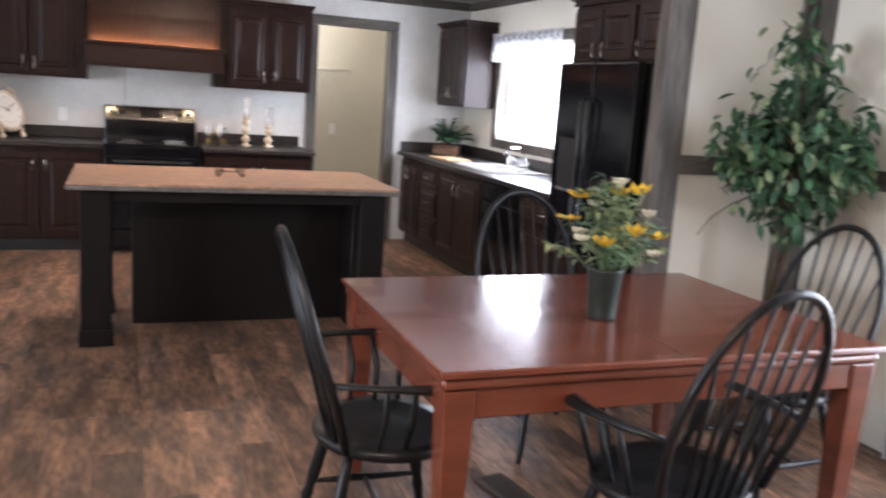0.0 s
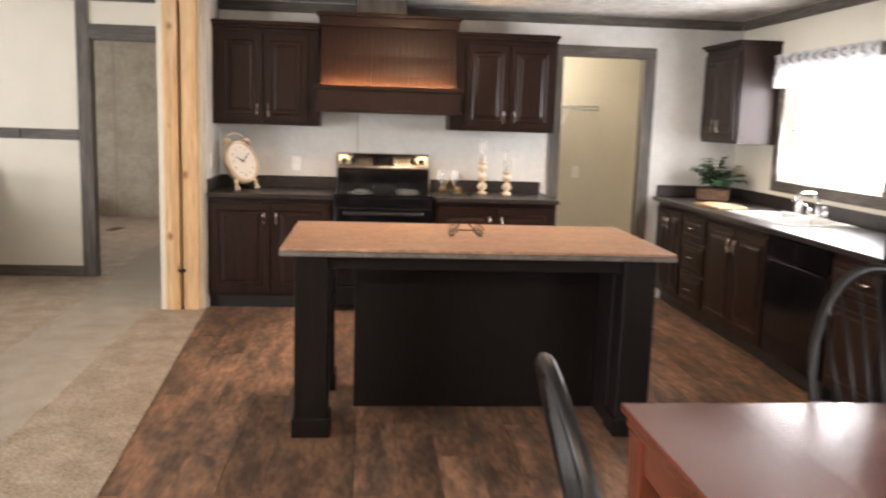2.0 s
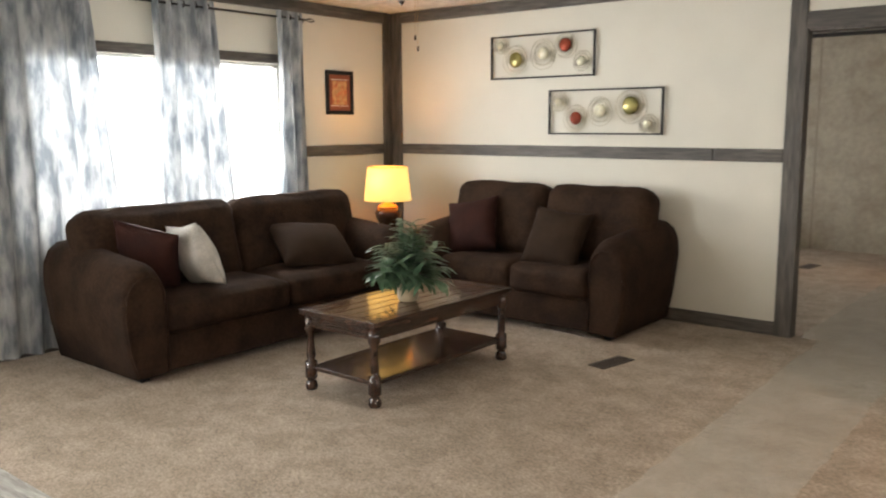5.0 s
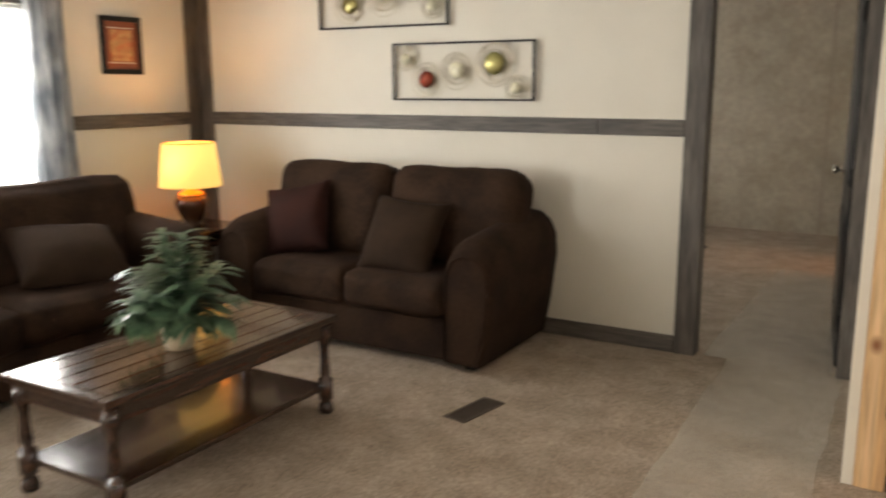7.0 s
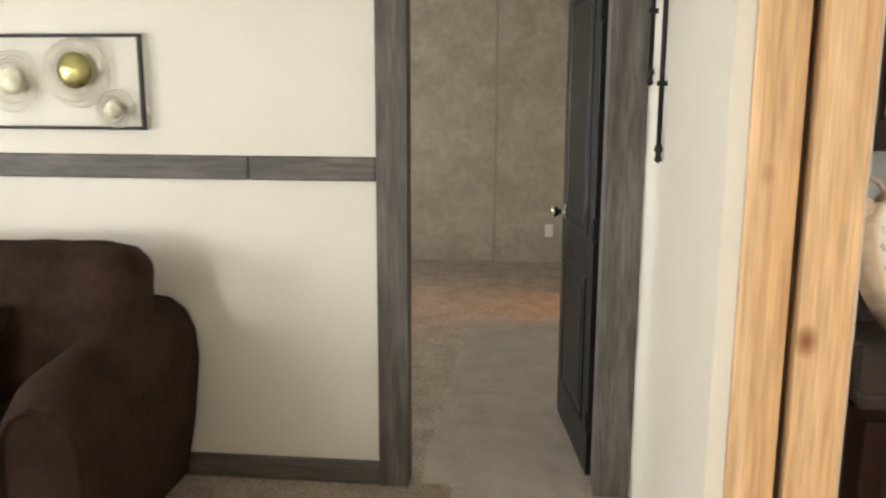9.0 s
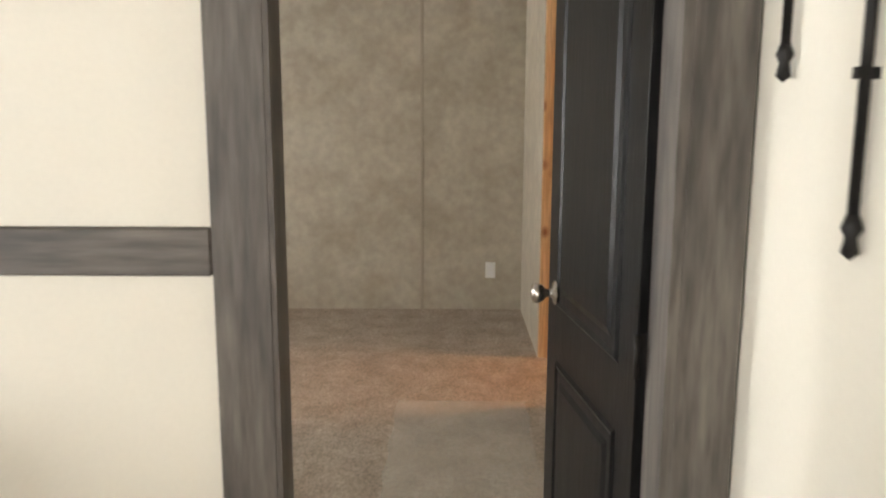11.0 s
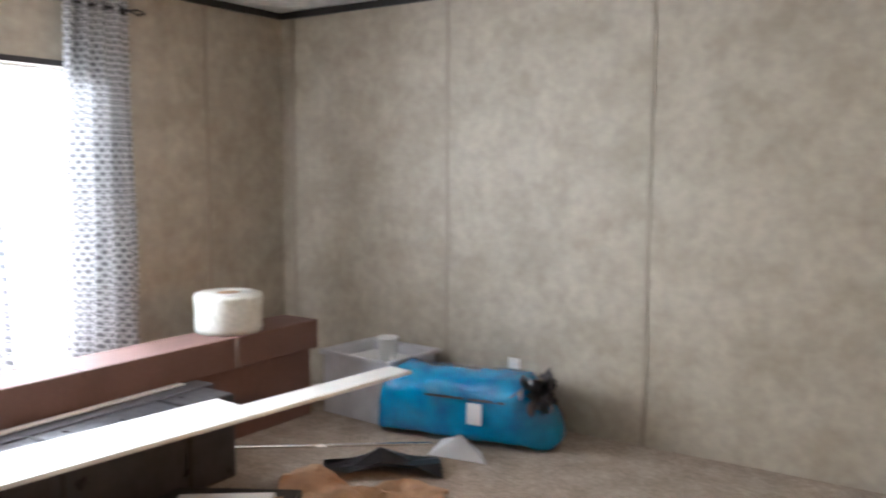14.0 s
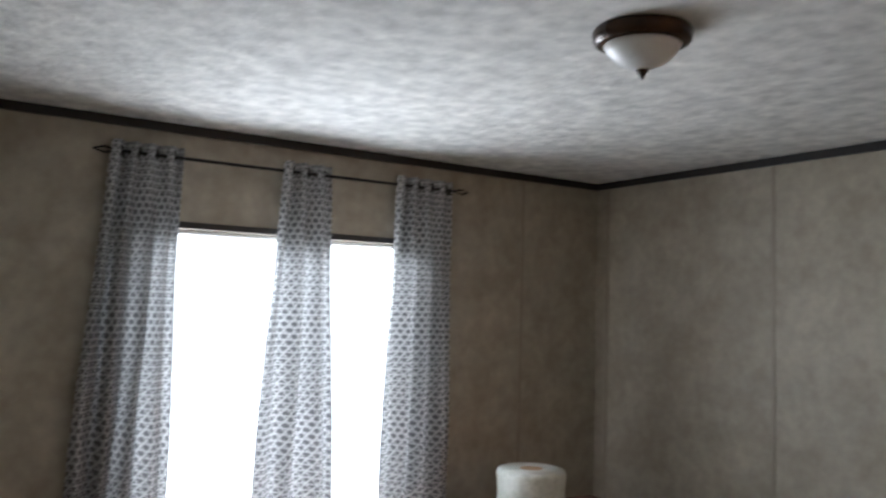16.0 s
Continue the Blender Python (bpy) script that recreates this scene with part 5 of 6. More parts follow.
# ---- dining ----
def dining_table():
    t = thing("dining_table", "polished cherry dining table with square legs", "table", pose(0, 0, 0))
    x0, x1, y0, y1 = 1.535, 3.06, 2.5, 3.58
    part("tabletop", box(bmesh.new(), x0, x1, y0, y1, 0.728, 0.75, 0.006, 3), M_CHERRY, t)
    part("edge_moulding", box(bmesh.new(), x0 + 0.012, x1 - 0.012, y0 + 0.012, y1 - 0.012, 0.692, 0.727, 0.015, 4), M_CHERRY, t)
    for a, b, c, d in ((x0 + 0.03, x1 - 0.03, y0 + 0.03, y0 + 0.055), (x0 + 0.03, x1 - 0.03, y1 - 0.055, y1 - 0.03), (x0 + 0.03, x0 + 0.055, y0 + 0.055, y1 - 0.055), (x1 - 0.055, x1 - 0.03, y0 + 0.055, y1 - 0.055)):
        part("apron", box(bmesh.new(), a, b, c, d, 0.605, 0.691, 0.004, 1), M_CHERRY, t)
    part("leaf_seam", boxes(((x0 + x1) / 2 - 0.0012, (x0 + x1) / 2 + 0.0012, y0 + 0.005, y1 - 0.005, 0.745, 0.7504)), M_INK, t)
    for x in (x0 + 0.02, x1 - 0.11):
        for y in (y0 + 0.02, y1 - 0.11):
            bm = box(bmesh.new(), 0, 0.09, 0, 0.09, 0.003, 0.690, 0.005, 2)
            for v in bm.verts:
                k = 1 - max(0, 0.55 - v.co.z) / 0.55 * 0.4
                v.co.x, v.co.y = 0.045 + (v.co.x - 0.045) * k, 0.045 + (v.co.y - 0.045) * k
            part("leg", move(bm, Matrix.Translation((x, y, 0))), M_CHERRY, t)


dining_table()


def windsor_chair(m):
    """A hoop-back armchair; it faces +y, the seat's middle at the origin."""
    c = thing("windsor_chair", "black painted hoop-back Windsor armchair", "chair", m, "chairs round the dining table")
    bm = bmesh.new()
    ring = []
    for k in range(28):
        a = 2 * math.pi * k / 28
        x, y = 0.235 * math.cos(a), 0.215 * math.sin(a)
        x *= 1.0 + 0.06 * math.sin(a)
        ring.append((x, y))
    vs = [[bm.verts.new((x * s, y * s, z)) for x, y in ring] for s, z in ((0.88, 0.405), (0.98, 0.415), (1.0, 0.432), (0.97, 0.446), (0.8, 0.442), (0.45, 0.431))]
    bm.faces.new(vs[0][::-1])
    for a, b in zip(vs, vs[1:]):
        for k in range(28):
            bm.faces.new((a[k], a[(k + 1) % 28], b[(k + 1) % 28], b[k])).smooth = True
    bm.faces.new(vs[-1])
    part("seat", bm, M_BLACKWOOD, c)
    feet = []
    for sx in (-1, 1):
        for sy in (-1, 1):
            a, b = Vector((sx * 0.14, sy * 0.13, 0.41)), Vector((sx * 0.225, sy * 0.215, 0.004))
            feet.append(a.lerp(b, 0.58))
            pts = [a.lerp(b, q) for q in (0, 0.1, 0.3, 0.5, 0.62, 0.68, 0.74, 0.9, 1.0)]
            part("leg", tube(bmesh.new(), pts, 0.015, 10, radii=[0.013, 0.015, 0.02, 0.021, 0.015, 0.02, 0.016, 0.014, 0.012]), M_BLACKWOOD, c)
    for i, j in ((0, 1), (2, 3)):
        p, q = feet[i], feet[j]
        part("stretcher", tube(bmesh.new(), [p.lerp(q, u) for u in (0, 0.25, 0.5, 0.75, 1)], 0.01, 8, radii=[0.008, 0.011, 0.013, 0.011, 0.008]), M_BLACKWOOD, c)
    p, q = (feet[0] + feet[1]) / 2, (feet[2] + feet[3]) / 2
    part("stretcher", tube(bmesh.new(), [p.lerp(q, u) for u in (0, 0.25, 0.5, 0.75, 1)], 0.01, 8, radii=[0.008, 0.011, 0.013, 0.011, 0.008]), M_BLACKWOOD, c)

    def hoop(a):
        s = math.sin(a)
        z = 0.44 + 0.60 * max(0.0, s) ** 0.62
        w = 0.19 + 0.065 * math.sin(min(1.0, (z - 0.44) / 0.35) * math.pi / 2)
        return Vector((w * math.cos(a), -0.15 - 0.29 * (z - 0.44), z))
    part("hoop", tube(bmesh.new(), [hoop(math.pi * k / 30) for k in range(31)], 0.0135, 8), M_BLACKWOOD, c)
    for k in range(7):
        u = (k - 3) / 3
        top = min((hoop(math.pi * i / 200) for i in range(20, 181)), key=lambda v: abs(v.x - u * 0.19))
        part("spindle", tube(bmesh.new(), [(u * 0.125, -0.165, 0.44), (u * 0.155, -0.222, 0.66), top], 0.006, 6, radii=[0.006, 0.0075, 0.005]), M_BLACKWOOD, c)
    for s in (-1, 1):
        arm = [(s * 0.235, -0.205, 0.66), (s * 0.268, -0.08, 0.655), (s * 0.28, 0.03, 0.65), (s * 0.275, 0.12, 0.645), (s * 0.25, 0.155, 0.643)]
        bm = tube(bmesh.new(), arm, 0.018, 8, radii=[0.013, 0.016, 0.021, 0.026, 0.018])
        for v in bm.verts:
            v.co.z = 0.65 + (v.co.z - 0.65) * 0.6
        part("armrest", bm, M_BLACKWOOD, c)
        for y, yy in ((0.11, 0.1), (0.02, 0.02), (-0.06, -0.06)):
            part("arm_spindle", tube(bmesh.new(), [(s * (0.195 if y > 0 else 0.2), yy, 0.435), (s * 0.23, yy + 0.01, 0.54), (s * 0.272, y, 0.645)], 0.008, 7, radii=[0.008, 0.011, 0.008]), M_BLACKWOOD, c)
    return c


first = windsor_chair(pose(1.52, 2.93, 0, 0, 0, -93))
copy_thing(first, pose(2.47, 3.66, 0, 0, 0, 184))
copy_thing(first, pose(2.215, 2.42, 0, 0, 0, 8))
copy_thing(first, pose(3.12, 3.05, 0, 0, 0, 92))


# ---- living room ----
def soft_block(sx, sy, sz, r, puff, seed, n=11):
    """An upholstered block with rounded edges and bulging faces, its middle at the origin."""
    bm = bmesh.new()
    bmesh.ops.create_cube(bm, size=2.0)
    bmesh.ops.subdivide_edges(bm, edges=bm.edges[:], cuts=n, use_grid_fill=True)
    half = Vector((sx / 2, sy / 2, sz / 2))
    for v in bm.verts:
        u = v.co.copy()
        p = Vector(tuple(math.copysign(abs(u[k]) ** 0.8, u[k]) * half[k] for k in range(3)))
        core = Vector(tuple(max(-half[k] + r, min(half[k] - r, p[k])) for k in range(3)))
        d = p - core
        if d.length > 1e-6:
            p = core + d.normalized() * min(r, max(abs(q) for q in d))
        top = (1 - u.x ** 4) * (1 - u.y ** 4)
        front = (1 - u.x ** 4) * (1 - u.z ** 4)
        p.z += puff * top * u.z
        p.y += puff * 0.6 * front * u.y
        w = 0.007 * noise.noise((p.x * 6 + seed, p.y * 6, p.z * 6)) + 0.003 * noise.noise((p.x * 19, p.y * 19 + seed, p.z * 19))
        v.co = p + Vector((w * 0.5, w, w))
    for f in bm.faces:
        f.smooth = True
    return bm


def throw_pillow(size, m, mat, label, seed, group=""):
    """A square pillow with pinched corners; lies in the xz plane."""
    bm = bmesh.new()
    n = 14
    sides = []
    for s in (1, -1):
        g = []
        for j in range(n + 1):
            row = []
            for i in range(n + 1):
                u, v = 2 * i / n - 1, 2 * j / n - 1
                pinch = 1 - 0.10 * (1 - abs(u) ** 2) * abs(v) ** 3
                pinch2 = 1 - 0.10 * (1 - abs(v) ** 2) * abs(u) ** 3
                th = 0.28 * size * ((1 - u * u) * (1 - v * v)) ** 0.42
                th += 0.008 * noise.noise((u * 2 + seed, v * 2, s))
                row.append((u * size / 2 * pinch2, s * max(0.002, th) * 0.8, v * size / 2 * pinch))
            g.append(row)
        sides.append(g)
    for s, g in zip((1, -1), sides):
        vv = [[bm.verts.new(p) for p in row] for row in g]
        for j in range(n):
            for i in range(n):
                q = (vv[j][i], vv[j][i + 1], vv[j + 1][i + 1], vv[j + 1][i])
                bm.faces.new(q if s < 0 else q[::-1]).smooth = True
    bmesh.ops.remove_doubles(bm, verts=bm.verts, dist=0.0045)
    p = thing("throw_pillow", label, "pillow", m, group)
    part("cover", bm, mat, p)
    h = size / 2 * 0.985
    edge = [(-h, 0, -h), (0, 0, -h * 0.9), (h, 0, -h), (h * 0.9, 0, 0), (h, 0, h), (0, 0, h * 0.9), (-h, 0, h), (-h * 0.9, 0, 0)]
    part("piping", tube(bmesh.new(), edge, 0.004, 6, True), mat, p)
    return p


def arm_shape(depth, h_front, h_back, width, side):
    """A rolled, flared sofa arm from the front (y = 0) back; side: which way it flares."""
    bm = bmesh.new()
    n = 12
    prof = [(0.0, 0.04), (0.0, 0.72), (0.012, 0.87), (0.045, 0.955), (0.11, 1.0), (0.18, 0.988), (0.238, 0.93), (0.272, 0.83), (0.28, 0.68), (0.252, 0.35), (0.208, 0.04)]
    rings = []
    for j in range(n + 1):
        t = j / n
        h = h_front + (h_back - h_front) * min(1.0, t * 1.25) ** 0.9
        lip = 0.05 * max(0, 1 - t * 7) ** 2
        rings.append([bm.verts.new((side * (x * width / 0.25), depth * t, max(0.04, z * h - (lip if z > 0.2 else 0)))) for x, z in prof])
    for a, b in zip(rings, rings[1:]):
        for k in range(len(prof)):
            bm.faces.new((a[k], a[(k + 1) % len(prof)], b[(k + 1) % len(prof)], b[k])).smooth = True
    bm.faces.new(rings[0])
    bm.faces.new(rings[-1][::-1])
    bmesh.ops.recalc_face_normals(bm, faces=bm.faces)
    fr = [e for e in bm.edges if all(abs(v.co.y) < 1e-4 for v in e.verts)]
    bmesh.ops.bevel(bm, geom=fr, offset=0.03, segments=3, affect="EDGES", profile=0.5)
    return bm


def sofa(name, label, m, w, depth, seats, arm=0.25, back_h=0.905):
    """Faces -y; front at y = 0, x from 0 to w."""
    s = thing(name, label, "sofa", m)
    part("base", box(bmesh.new(), arm * 0.7, w - arm * 0.7, 0.025, depth - 0.08, 0.045, 0.27, 0.02, 3), M_SUEDE, s)
    part("back", box(bmesh.new(), arm * 0.5, w - arm * 0.5, depth - 0.2, depth, 0.05, back_h - 0.12, 0.06, 4), M_SUEDE, s)
    inner = (w - 2 * arm) / seats
    for k in range(seats):
        cx = arm + inner * (k + 0.5)
        part("seat_cushion", move(soft_block(inner - 0.004, depth - 0.26, 0.19, 0.045, 0.022, k), Matrix.Translation((cx, (depth - 0.26) / 2 - 0.005, 0.36))), M_SUEDE, s)
        wide = (w - 0.36 * arm) / seats
        cx = 0.18 * arm + wide * (k + 0.5)
        bm = soft_block(wide - 0.006, 0.55, 0.25, 0.085, 0.03, k + 5)
        part("back_cushion", move(bm, Matrix.Translation((cx, depth - 0.30, back_h - 0.245)) @ Matrix.Rotation(radians(76), 4, "X")), M_SUEDE, s)
    part("arm", move(arm_shape(depth - 0.03, 0.685, 0.755, arm, -1), Matrix.Translation((arm, 0, 0))), M_SUEDE, s)
    part("arm", move(arm_shape(depth - 0.03, 0.685, 0.755, arm, 1), Matrix.Translation((w - arm, 0, 0))), M_SUEDE, s)
    for sd, ox in ((-1, arm), (1, w - arm)):
        pts = [(ox + sd * px * arm / 0.25, -0.002, max(0.06, pz * 0.685 - (0.05 if pz > 0.2 else 0))) for px, pz in ((0.014, 0.06), (0.014, 0.70), (0.025, 0.85), (0.055, 0.93), (0.11, 0.97), (0.175, 0.958), (0.225, 0.905), (0.256, 0.815), (0.263, 0.67), (0.238, 0.35), (0.196, 0.06))]
        part("arm_welt", tube(bmesh.new(), pts, 0.007, 6), M_SUEDE, s)
    for x in (0.09, w - 0.15):
        for y in (0.06, depth - 0.12):
            part("foot", box(bmesh.new(), x, x + 0.06, y, y + 0.06, 0.006, 0.05, 0.008, 2), M_BLACKWOOD, s)
    return s


sofa("loveseat", "dark brown microsuede two-seat loveseat against the white wall", pose(-4.085, 8.11, 0), 1.80, 0.86, 2, back_h=0.952)
sofa("sofa", "long dark brown microsuede sofa under the curtained window", pose(-3.955, 5.6, 0, 0, 0, 90), 2.33, 0.92, 2)
GP = "throw pillows"
throw_pillow(0.45, pose(-3.72, 8.40, 0.665, -26, -11, 10), M_RUST, "dark rust-brown pillow on the loveseat", 1, GP)
throw_pillow(0.46, pose(-2.93, 8.36, 0.635, -30, 4, 4), M_SUEDE2, "brown pillow leaning on the loveseat arm", 2, GP)
throw_pillow(0.42, pose(-4.33, 5.97, 0.67, 24, 12, 30), M_RUST, "rust-red pillow propped on the sofa arm", 3, GP)
throw_pillow(0.42, pose(-4.20, 6.21, 0.66, 22, -8, -8), M_OFFW, "cream patterned pillow beside the red one", 4, GP)
throw_pillow(0.50, pose(-4.26, 7.22, 0.60, -55, 5, 78) @ Matrix.Diagonal((1.2, 1, 0.86, 1)), M_SUEDE2, "brown pillow slumped on the sofa", 5, GP)


def coffee_table():
    t = thing("coffee_table", "dark walnut coffee table with turned legs and shelf", "coffee table", pose(0, 0, 0))
    x0, x1, y0, y1 = -3.23, -2.66, 6.18, 7.40
    part("top_frame", boxes((x0, x0 + 0.05, y0, y1, 0.43, 0.46), (x1 - 0.05, x1, y0, y1, 0.43, 0.46), (x0 + 0.05, x1 - 0.05, y0, y0 + 0.05, 0.43, 0.46), (x0 + 0.05, x1 - 0.05, y1 - 0.05, y1, 0.43, 0.46), bevel=0.006), M_DARKWOOD, t)
    me = mesh_of("plank", box(bmesh.new(), 0, (x1 - x0 - 0.1) / 5 - 0.003, y0 + 0.051, y1 - 0.051, 0.435, 0.459, 0.003, 1), M_TABLEPLANK)
    for k in range(5):
        o = new("plank", me)
        o.parent = t
        o.location = (x0 + 0.05 + k * (x1 - x0 - 0.1) / 5 + 0.0015, 0, 0)
    ap = bmesh.new()
    for a, b, c, d in ((x0 + 0.03, x1 - 0.03, y0 + 0.03, y0 + 0.05), (x0 + 0.03, x1 - 0.03, y1 - 0.05, y1 - 0.03), (x0 + 0.03, x0 + 0.05, y0 + 0.05, y1 - 0.05), (x1 - 0.05, x1 - 0.03, y0 + 0.05, y1 - 0.05)):
        box(ap, a, b, c, d, 0.36, 0.43, 0.003, 1)
    part("apron", ap, M_DARKWOOD, t)
    for k in range(3):
        z = 0.375 + k * 0.016
        part("carved_reed", box(bmesh.new(), x0 + 0.09, x1 - 0.09, y0 + 0.024, y0 + 0.031, z, z + 0.009, 0.003, 2), M_DARKWOOD, t)
    part("shelf", box(bmesh.new(), x0 + 0.04, x1 - 0.04, y0 + 0.04, y1 - 0.04, 0.115, 0.14, 0.006, 2), M_DARKWOOD, t)
    prof = [(0.03, 0.006), (0.036, 0.02), (0.03, 0.05), (0.02, 0.06), (0.034, 0.075), (0.034, 0.165), (0.02, 0.175), (0.026, 0.2), (0.022, 0.24), (0.018, 0.3), (0.024, 0.335), (0.033, 0.35), (0.033, 0.43)]
    for x in (x0 + 0.045, x1 - 0.045):
        for y in (y0 + 0.045, y1 - 0.045):
            part("leg", lathe(bmesh.new(), prof, 14, (x, y, 0)), M_DARKWOOD, t)


coffee_table()

et = thing("end_table", "dark wood end table in the sofa corner", "end table", pose(-4.63, 8.42, 0))
part("tabletop", box(bmesh.new(), -0.27, 0.27, -0.27, 0.27, 0.52, 0.55, 0.008, 2), M_DARKWOOD, et)
part("apron", boxes((-0.24, 0.24, -0.24, -0.22, 0.44, 0.52), (-0.24, 0.24, 0.22, 0.24, 0.44, 0.52), (-0.24, -0.22, -0.22, 0.22, 0.44, 0.52), (0.22, 0.24, -0.22, 0.22, 0.44, 0.52)), M_DARKWOOD, et)
part("shelf", box(bmesh.new(), -0.23, 0.23, -0.23, 0.23, 0.13, 0.155, 0.005, 1), M_DARKWOOD, et)
for x in (-0.22, 0.22):
    for y in (-0.22, 0.22):
        part("leg", lathe(bmesh.new(), [(0.024, 0.006), (0.03, 0.03), (0.02, 0.06), (0.028, 0.1), (0.028, 0.17), (0.018, 0.2), (0.022, 0.35), (0.03, 0.42), (0.03, 0.52)], 12, (x, y, 0)), M_DARKWOOD, et)
tl = thing("table_lamp", "lit table lamp with yellow drum shade and bronze urn base", "lamp", pose(-4.63, 8.42, 0.551))
part("base", lathe(bmesh.new(), [(0.0, 0), (0.07, 0), (0.075, 0.012), (0.05, 0.025), (0.075, 0.06), (0.105, 0.12), (0.11, 0.16), (0.09, 0.2)], 24), M_BRONZE, tl)
part("neck", lathe(bmesh.new(), [(0.09, 0.201), (0.085, 0.215), (0.06, 0.228), (0.03, 0.24), (0.018, 0.25), (0.012, 0.29), (0.0, 0.292)], 24), M_GOLD, tl, "gold collar")
sh = part("shade", lathe(bmesh.new(), [(0.2, 0.265), (0.168, 0.545), (0.166, 0.545), (0.198, 0.265)], 40), M_SHADE, tl, "glowing yellow fabric drum shade")
part("shade_ring", tube(bmesh.new(), [(0.168 * math.cos(k * 0.2094), 0.168 * math.sin(k * 0.2094), 0.546) for k in range(30)], 0.003, 5, True), M_GOLD, tl)
part("harp", tube(bmesh.new(), [(0, 0, 0.28), (0.05, 0, 0.33), (0.05, 0, 0.48), (0, 0, 0.54), (-0.05, 0, 0.48), (-0.05, 0, 0.33), (0, 0, 0.28)], 0.003, 5), M_GOLD, tl)

pic = thing("framed_print", "small dark-framed red print beside the curtains", "picture", pose(XW, 8.33, 1.72, 0, 0, 90))
part("frame", boxes((-0.16, 0.16, -0.02, 0, 0.152, 0.185), (-0.16, 0.16, -0.02, 0, -0.185, -0.152), (-0.16, -0.127, -0.02, 0, -0.152, 0.152), (0.127, 0.16, -0.02, 0, -0.152, 0.152), bevel=0.004), M_BLACKWOOD, pic)
part("mat", boxes((-0.127, 0.127, -0.008, 0, -0.152, 0.152)), M_MAT, pic)
part("print", boxes((-0.085, 0.085, -0.01, -0.008, -0.1, 0.1)), M_PRINT, pic)
for z in (0.108, -0.113):
    part("inner_line", boxes((-0.1, 0.1, -0.0105, -0.0082, z, z + 0.005)), M_FACE, pic)


def wall_art(x0, z0, discs, label):
    a = thing("metal_wall_art", label, "wall art", pose(x0, YD - 0.022, z0), "metal disc wall panels")
    w, h = 0.965, 0.345
    part("frame", boxes((0, w, -0.01, 0.01, 0, 0.012), (0, w, -0.01, 0.01, h - 0.012, h), (0, 0.012, -0.01, 0.01, 0.012, h - 0.012), (w - 0.012, w, -0.01, 0.01, 0.012, h - 0.012)), M_IRON, a)
    for k, (x, z, r, rw, mat) in enumerate(discs):
        bm = lathe(bmesh.new(), [(r * 1.12, 0.0), (r * 1.06, 0.006), (r * 0.7, 0.015), (0.0, 0.02)], 20)
        d = part("disc", move(bm, Matrix.Translation((x, -0.012, z)) @ Matrix.Rotation(radians(90), 4, "X")), mat, a)
        for q in range(5):
            rr, ox, oz = rw * (0.62 + 0.095 * q), 0.012 * math.cos(q * 2.2 + k), 0.012 * math.sin(q * 2.2 + k)
            part("wire_ring", tube(bmesh.new(), [(x + ox + rr * math.cos(t * 0.2618), -0.004 - 0.001 * q, z + oz + rr * math.sin(t * 0.2618)) for t in range(24)], 0.0027, 5, True), M_WIRE, d)
    for x in (0.15, w - 0.15):
        part("standoff", boxes((x - 0.005, x + 0.005, 0.01, 0.021, h - 0.011, h - 0.001)), M_IRON, a)


wall_art(-3.393, 1.367, [(0.10, 0.25, 0.03, 0.075, M_PEARL), (0.25, 0.125, 0.045, 0.10, M_REDDISC), (0.46, 0.18, 0.045, 0.105, M_PEARL), (0.71, 0.215, 0.06, 0.125, M_OLIVE), (0.85, 0.075, 0.03, 0.07, M_PEARL)], "black-framed wire art with gold, pearl and red discs")
wall_art(-3.958, 1.811, [(0.10, 0.27, 0.03, 0.07, M_PEARL), (0.25, 0.15, 0.055, 0.115, M_OLIVE), (0.51, 0.19, 0.045, 0.115, M_PEARL), (0.71, 0.245, 0.048, 0.095, M_REDDISC), (0.855, 0.115, 0.032, 0.075, M_PEARL)], "black-framed wire art hung higher, discs in another order")


def sconce(y, z0, label):
    s = thing("iron_sconce", label, "wall sconce", pose(XM0, y, 0), "iron wall sconces")
    part("rod", tube(bmesh.new(), [(-0.016, 0, z0), (-0.016, 0, z0 + 0.72)], 0.008, 8), M_IRON, s)
    part("finial", lathe(bmesh.new(), [(0.0, -0.03), (0.012, -0.02), (0.008, 0.0), (0.014, 0.012), (0.008, 0.03)], 10, (-0.016, 0, z0)), M_IRON, s)
    part("collar", lathe(bmesh.new(), [(0.008, 0.0), (0.02, 0.012), (0.012, 0.03), (0.022, 0.045), (0.008, 0.06)], 12, (-0.024, 0, z0 + 0.5)), M_IRON, s)
    part("cup", lathe(bmesh.new(), [(0.008, 0), (0.04, 0.02), (0.045, 0.03), (0.0, 0.028)], 14, (-0.048, 0, z0 + 0.72)), M_IRON, s)
    part("wall_bracket", boxes((-0.03, 0, -0.006, 0.006, z0 + 0.2, z0 + 0.215), (-0.03, 0, -0.006, 0.006, z0 + 0.6, z0 + 0.615)), M_IRON, s)


sconce(8.58, 1.33, "long black wrought-iron wall sconce near the studs")
sconce(8.84, 1.56, "shorter black wrought-iron wall sconce by the door")

